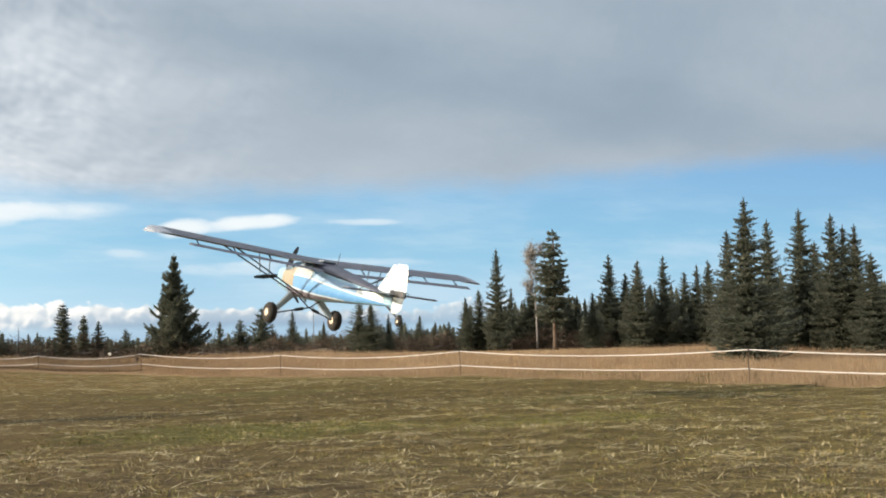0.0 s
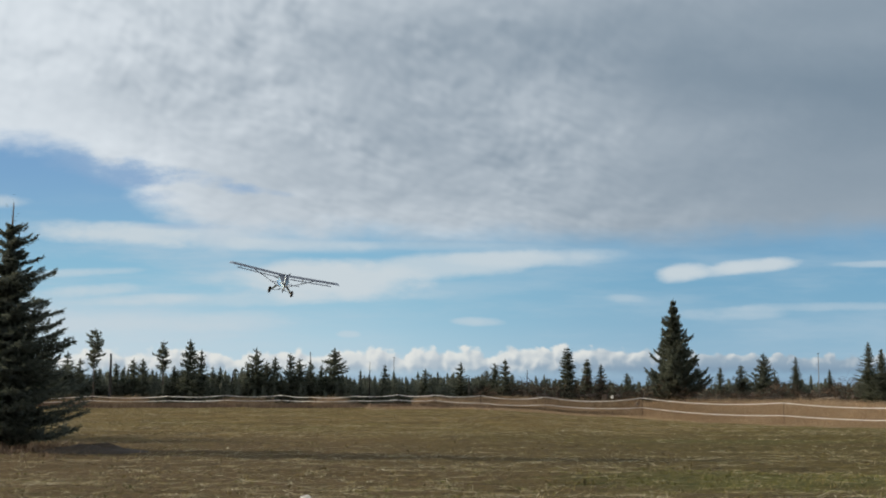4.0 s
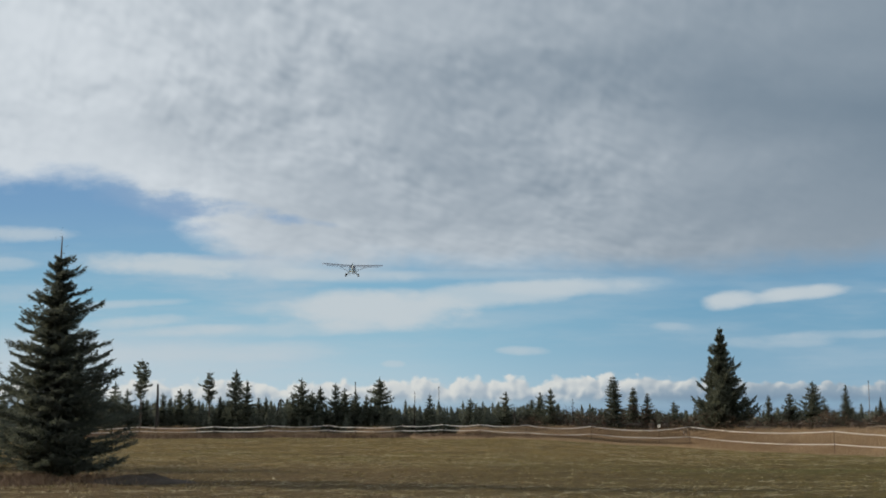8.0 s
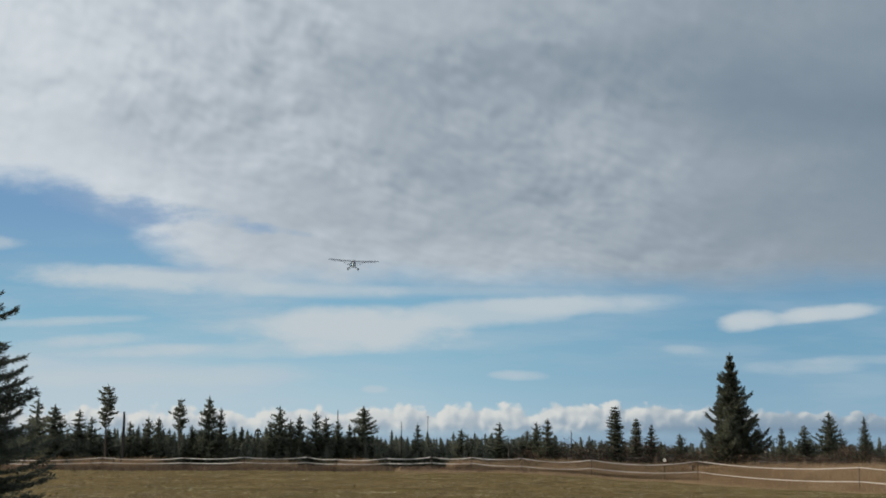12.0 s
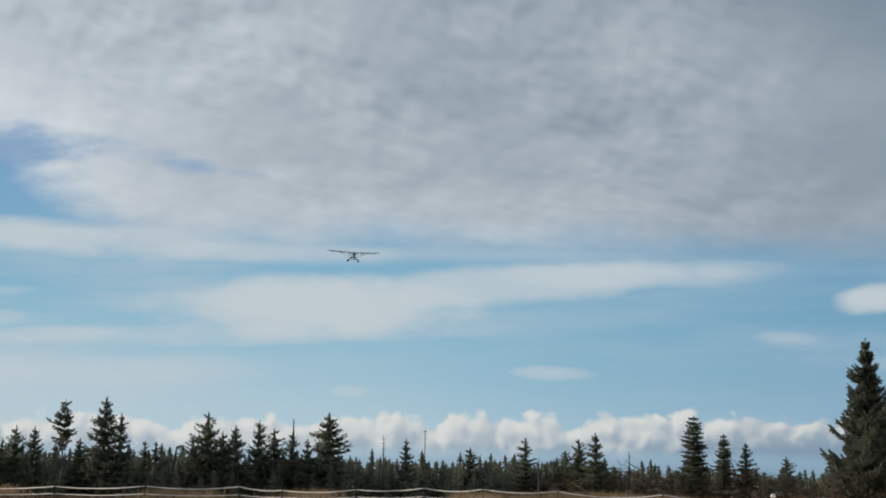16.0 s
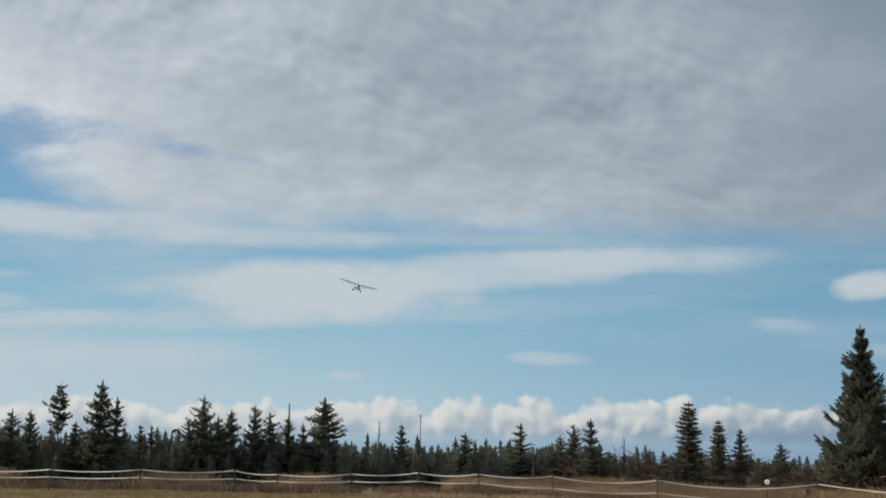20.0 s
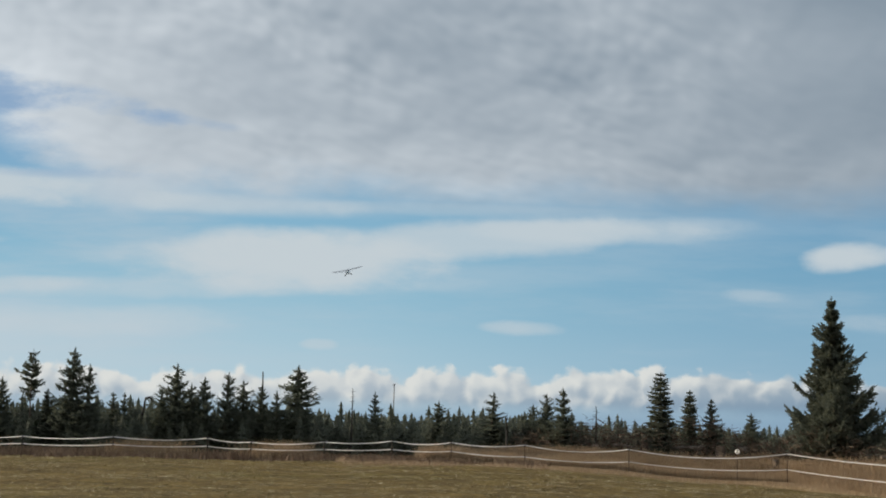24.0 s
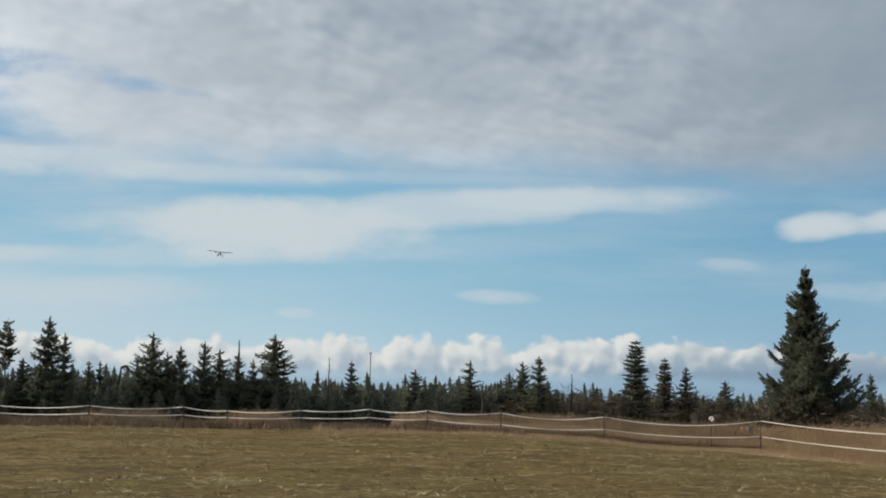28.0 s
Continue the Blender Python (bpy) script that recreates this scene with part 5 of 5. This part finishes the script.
def aircraft():
    a = thing("aircraft", "small white and blue high-wing aircraft with black balloon tyres", "airplane")
    secs = [ring(1.92, 0.46, -0.24, -0.66), ring(1.70, 0.70, -0.18, -0.80), ring(1.10, 0.90, -0.14, -0.92), ring(0.62, 1.00, -0.05, -0.98),
            ring(0.30, 1.02, 0.02, -1.0), ring(-0.55, 0.96, 0.03, -0.98), ring(-1.10, 0.80, -0.10, -0.94)]
    part("cabin", loft(secs), M["silver"], a, "pale silver-blue cabin and cowling")
    rear = [ring(-1.102, 0.798, -0.10, -0.94), ring(-2.0, 0.56, -0.24, -0.90), ring(-3.0, 0.32, -0.40, -0.84), ring(-3.9, 0.12, -0.54, -0.80)]
    f = part("rear_fuselage", loft(rear), M["silver"], a, "tapering pale silver-blue rear fuselage")
    # dark turtle deck over the rear fuselage
    deck = [ring(-0.40, 0.90, 0.055, -0.20, power=2.4), ring(-1.10, 0.78, -0.06, -0.30, power=2.4), ring(-2.0, 0.53, -0.20, -0.40, power=2.4), ring(-3.0, 0.28, -0.39, -0.52, power=2.4), ring(-3.5, 0.17, -0.475, -0.56, power=2.4)]
    part("turtle_deck", loft(deck), M["navy"], f, "dark blue-grey upper decking")
    # station, width, top and bottom of the fuselage along its length
    hull = ((1.92, 0.46, -0.24, -0.66), (1.70, 0.70, -0.18, -0.80), (1.10, 0.90, -0.14, -0.92), (0.62, 1.00, -0.05, -0.98), (0.30, 1.02, 0.02, -1.0), (-0.55, 0.96, 0.03, -0.98),
            (-1.10, 0.80, -0.10, -0.94), (-2.0, 0.56, -0.24, -0.90), (-3.0, 0.32, -0.40, -0.84), (-3.9, 0.12, -0.54, -0.80))[::-1]

    def skin(y, rel, out):
        """A point on the hull's side: rel is 0 at the top and 1 at the bottom."""
        w, top, bottom = (np.interp(y, [h[0] for h in hull], [h[k] for h in hull]) for k in (1, 2, 3))
        k = abs(1 - 2 * rel)
        return w / 2 * (1 - k ** 2.8) ** (1 / 2.8) + out, y, top + (bottom - top) * rel

    def upper(y):
        return np.interp(y, (-3.9, -2.5, -1.7, 0.4, 1.0), (0.84, 0.60, 0.52, 0.38, 0.34))

    def lower(y):
        return np.interp(y, (-3.9, -1.9, -0.6, 0.8, 1.3), (0.92, 0.93, 0.84, 0.69, 0.62))

    def band(s, y0, y1, top, bottom, name, mat, label, out):
        """A painted panel that follows the hull's side between two lines."""
        bm, prev = bmesh.new(), None
        for y in np.linspace(y0, y1, 15):
            col = []
            for d in (out, -0.015):
                for q in np.linspace(0, 1, 6):
                    x, yy, z = skin(y, top(y) + (bottom(y) - top(y)) * q, d)
                    col.append(bm.verts.new((s * x, yy, z)))
            if prev:
                for i in list(range(5)) + list(range(6, 11)):
                    bm.faces.new((prev[i], prev[i + 1], col[i + 1], col[i]))
            prev = col
        part(name, bm, mat, a, label)

    for s in (-1, 1):
        # swoosh, pinstripes, belly and cabin panels on each side
        band(s, -0.6, -3.0, lambda y: 0.26, upper, "upper_panel", M["lavender"], "pale blue upper side panel", 0.004)
        band(s, 0.5, -3.85, upper, lower, "blue_stripe", M["blue"], "light blue swoosh stripe", 0.005)
        band(s, 0.85, -2.2, lower, lambda y: 0.96, "belly_panel", M["mauve"], "grey-mauve belly panel", 0.004)
        band(s, 0.45, -3.8, lambda y: upper(y) - 0.035, lambda y: upper(y) + 0.01, "upper_pinstripe", M["white"], "white pinstripe", 0.009)
        band(s, 0.85, -1.9, lambda y: lower(y) - 0.03, lambda y: lower(y) + 0.01, "lower_pinstripe", M["white"], "white pinstripe", 0.009)
        band(s, 1.22, 0.42, lambda y: 0.16, lambda y: lower(y) - 0.04, "tan_panel", M["cream"], "tan side panel", 0.007)
        band(s, 0.38, -0.52, lambda y: 0.10, lambda y: upper(y) - 0.05, "side_window", M["window"], "side window with the sky's reflection painted pale", 0.006)
        band(s, -2.5, -3.6, lambda y: 0.24, lambda y: upper(y) - 0.05, "tail_panel", M["white"], "cream-white panel below the fin", 0.010)
        wing_side(s, a)
        # main gear leg, brace with shock unit
        part("gear_leg", tube([(s * 0.40, 0.62, -0.92), (s * 0.62, 0.58, -1.14), (s * 0.90, 0.52, -1.42)], [0.06, 0.05, 0.04], 8, 1.9), M["pale"], a, "faired landing gear leg")
        part("gear_brace", tube([(0, 0.25, -1.20), (s * 0.86, 0.5, -1.46)], 0.02, 7), M["steel"], a)
        part("shock_unit", tube([(s * 0.14, 0.30, -1.245), (s * 0.36, 0.36, -1.31)], 0.045, 10), M["dark"], a)
        part("cabane_strut", tube([(s * 0.34, 0.25, -0.96), (0, 0.25, -1.21)], 0.018, 6), M["steel"], a)
        wheel("wheel", s * 1.0, 0.52, -1.47, 0.28, 0.23, a)
        # tailplane
        st = [[(s * x, y0 - c * p, -0.50 + q) for p, q in ((0, 0), (0.12, 0.022), (0.5, 0.028), (1, 0.004), (0.5, -0.022), (0.12, -0.018))] for x, y0, c in ((0.07, -3.05, 1.05), (0.7, -3.2, 0.95), (1.2, -3.45, 0.62), (1.28, -3.6, 0.36))]
        part("tailplane", loft(st), M["navy"], a, "dark tailplane")
        part("tail_brace", tube([(s * 0.75, -3.45, -0.49), (s * 0.02, -3.62, -0.05)], 0.008, 5), M["steel"], a)
    # fin and rudder
    fin = [[(s * t, y, z) for s, y in ((0, y0), (1, y0 - 0.12), (1, y1 + 0.02), (0, y1), (-1, y1 + 0.02), (-1, y0 - 0.12))] for z, y0, y1, t in ((-0.56, -2.95, -3.86, 0.035), (-0.3, -3.2, -3.88, 0.034), (0.02, -3.5, -3.9, 0.03), (0.22, -3.68, -3.9, 0.024))]
    part("fin", loft(fin), M["white"], a, "white tail fin")
    rud = [[(s * t, y, z) for s, y in ((0, -3.905), (1, -3.92), (1, y1 + 0.1), (0, y1), (-1, y1 + 0.1), (-1, -3.92))] for z, y1, t in ((-0.95, -4.12, 0.03), (-0.84, -4.3, 0.036), (-0.4, -4.4, 0.036), (0.02, -4.38, 0.032), (0.20, -4.33, 0.028), (0.25, -4.27, 0.014))]
    r = part("rudder", loft(rud), M["white"], a, "white rudder")
    for s in (-1, 1):
        part("band", box(0.006, 0.62, 0.16, pose(s * 0.040, -4.06, -0.48), 0.002), M["dark"], r, "dark band across the rudder")
    part("tail_light", box(0.05, 0.04, 0.05, pose(0, -4.40, -0.1), 0.01), M["rim"], r)
    # windscreen, skylight
    part("windscreen", loft([ring(1.12, 0.86, -0.12, -0.36), ring(0.64, 0.96, 0.0, -0.36)]), M["glass"], a, "sloping windscreen")
    part("skylight", box(0.44, 0.5, 0.02, pose(0, -0.30, 0.085, -2), 0.006), M["pale"], a, "pale skylight over the cabin")
    part("wing_carry_through", loft([airfoil(x, 1.30, 0.52, 0.035, twist=0.04) for x in (-0.358, 0, 0.358)]), M["navy"], a)
    # propeller and spinner
    part("spinner", loft([ring(1.92, 0.28, -0.31, -0.59, 12, 2), ring(2.06, 0.22, -0.34, -0.56, 12, 2), ring(2.18, 0.06, -0.42, -0.48, 12, 2)]), M["white"], a)
    hub = part("propeller", tube([(0, -0.03, 0), (0, 0.05, 0)], 0.075, 12), M["dark"], a, "dark three-blade propeller")
    hub.matrix_basis = pose(0, 2.0, -0.45)
    for i in range(3):
        ways = ((0.06, 0.09, 1.0), (0.3, 0.15, 0.7), (0.6, 0.14, 0.45), (0.86, 0.09, 0.3), (0.92, 0.04, 0.28))
        bl = loft([[(x, c * p * math.sin(tw) + 0.012 * q, c * p * math.cos(tw) + 0.012 * q) for p, q in ((-0.5, 0), (0, 1), (0.5, 0), (0, -1))] for x, c, tw in ways])
        bl.transform(pose(0, 0, 0, 0, 120 * i, 0))
        part("blade", bl, M["dark"], hub)
    part("exhaust", tube([(0.22, 1.35, -0.84), (0.24, 1.1, -0.98), (0.24, 0.95, -1.05)], 0.035, 8), M["steel"], a)
    # tail wheel on its spring
    part("tail_spring", tube([(0, -3.55, -0.76), (0, -3.95, -0.94), (0, -4.22, -1.06)], [0.03, 0.024, 0.02], 6), M["steel"], a)
    wheel("tail_wheel", 0, -4.26, -1.12, 0.12, 0.09, a)
    part("tail_fork", box(0.12, 0.05, 0.16, pose(0, -4.26, -1.04), 0.01), M["steel"], a)
    part("antenna", tube([(0, -0.9, 0.0), (0, -1.0, 0.34)], 0.008, 5), M["steel"], a)
    return a, hub


plane, propeller = aircraft()


# ---- everything that moves ----
def fly(x, y, z, heading, pitch, bank):
    return pose(x, y, z, 0, 0, heading) @ pose(0, 0, 0, pitch, 0, 0) @ pose(0, 0, 0, 0, bank, 0)


def motions():
    walk(plane, [
        (0.0, fly(10.96, 31.61, 3.73, 9.50, 7.00, 7.00)),
        (0.3, fly(9.52, 35.38, 4.26, 11.30, 7.30, 7.50)),
        (0.5, fly(7.60, 38.73, 4.54, 12.50, 7.50, 5.10)),
        (0.8, fly(6.19, 45.20, 4.94, 11.60, 7.80, 2.30)),
        (1.0, fly(4.95, 49.12, 5.41, 11.00, 8.00, 1.00)),
        (1.2, fly(3.58, 53.03, 5.84, 10.00, 8.00, 2.80)),
        (1.5, fly(2.22, 58.86, 6.43, 8.40, 8.00, 4.80)),
        (1.7, fly(1.37, 62.77, 6.82, 8.20, 8.00, 5.10)),
        (2.0, fly(-0.49, 68.67, 7.39, 7.90, 8.00, 3.80)),
        (2.4, fly(-2.53, 76.59, 8.40, 7.60, 8.00, 4.40)),
        (2.7, fly(-3.82, 82.63, 8.89, 7.30, 8.00, 6.80)),
        (3.0, fly(-5.65, 88.71, 9.46, 7.00, 8.00, 8.00)),
        (3.3, fly(-7.28, 94.85, 10.23, 6.90, 7.90, 9.50)),
        (3.6, fly(-8.58, 101.11, 10.58, 6.80, 7.90, 9.90)),
        (4.0, fly(-10.08, 109.57, 11.36, 6.60, 7.80, 11.00)),
        (4.2, fly(-10.69, 113.86, 11.77, 6.50, 7.80, 11.30)),
        (4.5, fly(-11.98, 120.31, 12.41, 6.40, 7.70, 12.20)),
        (6.5, fly(-14.66, 164.84, 18.48, 5.60, 7.30, 2.90)),
        (7.0, fly(-14.63, 176.03, 20.92, 5.40, 7.20, -0.20)),
        (7.5, fly(-14.50, 187.13, 23.31, 5.20, 7.10, 3.40)),
        (8.0, fly(-14.51, 198.07, 25.58, 5.00, 7.00, 1.50)),
        (8.5, fly(-14.32, 208.84, 27.38, 4.90, 7.00, -0.10)),
        (9.0, fly(-14.41, 219.25, 29.30, 4.80, 7.00, -0.30)),
        (9.5, fly(-14.68, 229.23, 31.18, 4.60, 7.00, 6.30)),
        (10.0, fly(-14.57, 238.76, 32.77, 4.50, 7.00, 3.30)),
        (10.5, fly(-14.48, 247.66, 34.36, 4.40, 7.00, 5.60)),
        (11.0, fly(-14.58, 255.87, 35.48, 4.20, 7.00, 2.90)),
        (11.5, fly(-14.81, 263.20, 36.56, 4.10, 7.00, 3.00)),
        (11.7, fly(-14.81, 263.20, 36.56, 4.10, 7.00, 3.00)),
        (11.8, fly(-15.05, 259.27, 36.67, 4.09, 7.00, 2.85)),
        (11.9, fly(-15.51, 251.68, 36.93, 4.08, 7.00, 2.52)),
        (12.0, fly(-16.02, 243.45, 37.26, 4.07, 7.00, 2.08)),
        (12.1, fly(-16.51, 235.41, 37.59, 4.05, 7.00, 1.65)),
        (12.2, fly(-17.02, 227.38, 37.92, 4.04, 7.00, 1.22)),
        (12.3, fly(-17.52, 219.34, 38.25, 4.03, 7.00, 0.78)),
        (12.4, fly(-17.99, 211.77, 38.57, 4.01, 7.00, 0.37)),
        (12.5, fly(-18.39, 205.47, 38.85, 4.00, 7.00, 0.00)),
        (13.0, fly(-18.35, 213.65, 40.11, 4.00, 7.00, -2.50)),
        (13.5, fly(-18.60, 220.84, 41.07, 4.00, 7.00, -4.90)),
        (15.5, fly(-19.24, 251.80, 42.51, 4.00, 7.00, -0.20)),
        (16.0, fly(-19.68, 259.96, 42.77, 4.00, 7.00, 2.30)),
        (16.5, fly(-20.45, 268.29, 42.84, 4.00, 7.00, -0.20)),
        (17.0, fly(-21.34, 276.80, 42.69, 4.00, 7.00, -0.90)),
        (17.5, fly(-22.80, 285.44, 42.50, 4.00, 7.00, -0.30)),
        (18.0, fly(-23.11, 294.39, 42.03, 4.00, 7.00, 1.10)),
        (18.5, fly(-22.64, 303.50, 42.11, 4.00, 7.00, 3.30)),
        (19.0, fly(-24.09, 312.55, 42.51, 4.00, 7.00, 7.80)),
        (20.0, fly(-23.71, 331.39, 43.75, 4.00, 7.00, 15.10)),
        (20.5, fly(-22.37, 341.20, 44.06, 4.00, 7.00, 9.30)),
        (21.0, fly(-21.82, 350.98, 45.32, 4.00, 7.00, 0.00)),
        (21.5, fly(-21.52, 361.00, 45.92, 4.00, 7.00, -1.70)),
        (23.5, fly(-23.74, 402.47, 49.10, 4.00, 7.00, -6.10)),
        (24.0, fly(-25.80, 413.15, 49.96, 4.00, 7.00, -13.60)),
        (24.5, fly(-29.32, 424.07, 49.38, 4.00, 7.00, -11.40)),
        (25.0, fly(-33.27, 434.76, 51.65, 4.00, 7.00, -14.40)),
        (25.5, fly(-37.61, 445.84, 51.63, 4.00, 7.00, -11.70)),
        (26.0, fly(-43.56, 456.78, 52.62, 4.00, 7.00, -12.10)),
        (26.5, fly(-49.58, 467.84, 53.48, 4.00, 7.00, -4.20)),
        (27.0, fly(-56.48, 479.03, 53.38, 4.00, 7.00, -0.70)),
        (27.5, fly(-62.13, 490.48, 53.45, 4.00, 7.00, 1.90)),
        (28.0, fly(-71.16, 501.39, 55.04, 4.00, 7.00, 4.50)),
    ])
    hub = pose(0, 2.0, -0.45)
    walk(propeller, [(0.06 * i, hub @ pose(0, 0, 0, 0, -70 + 72.6 * i, 0)) for i in range(467)])
    # the cloud backdrop comes nearer with the zoom
    walk(cloud_backdrop, [
        (0.0, pose(0.00, 1000.00, 1.70)),
        (11.7, pose(0.00, 1000.00, 1.70)),
        (11.8, pose(-0.84, 983.89, 1.70)),
        (11.9, pose(-2.65, 949.23, 1.70)),
        (12.0, pose(-4.91, 905.81, 1.70)),
        (12.1, pose(-7.16, 862.58, 1.70)),
        (12.2, pose(-9.42, 819.36, 1.70)),
        (12.3, pose(-11.67, 776.13, 1.70)),
        (12.4, pose(-13.83, 734.72, 1.70)),
        (12.5, pose(-15.71, 698.65, 1.70)),
        (12.6, pose(-16.89, 676.17, 1.70)),
        (12.7, pose(-17.39, 666.50, 1.70)),
        (28.0, pose(-17.39, 666.50, 1.70)),
    ])


motions()
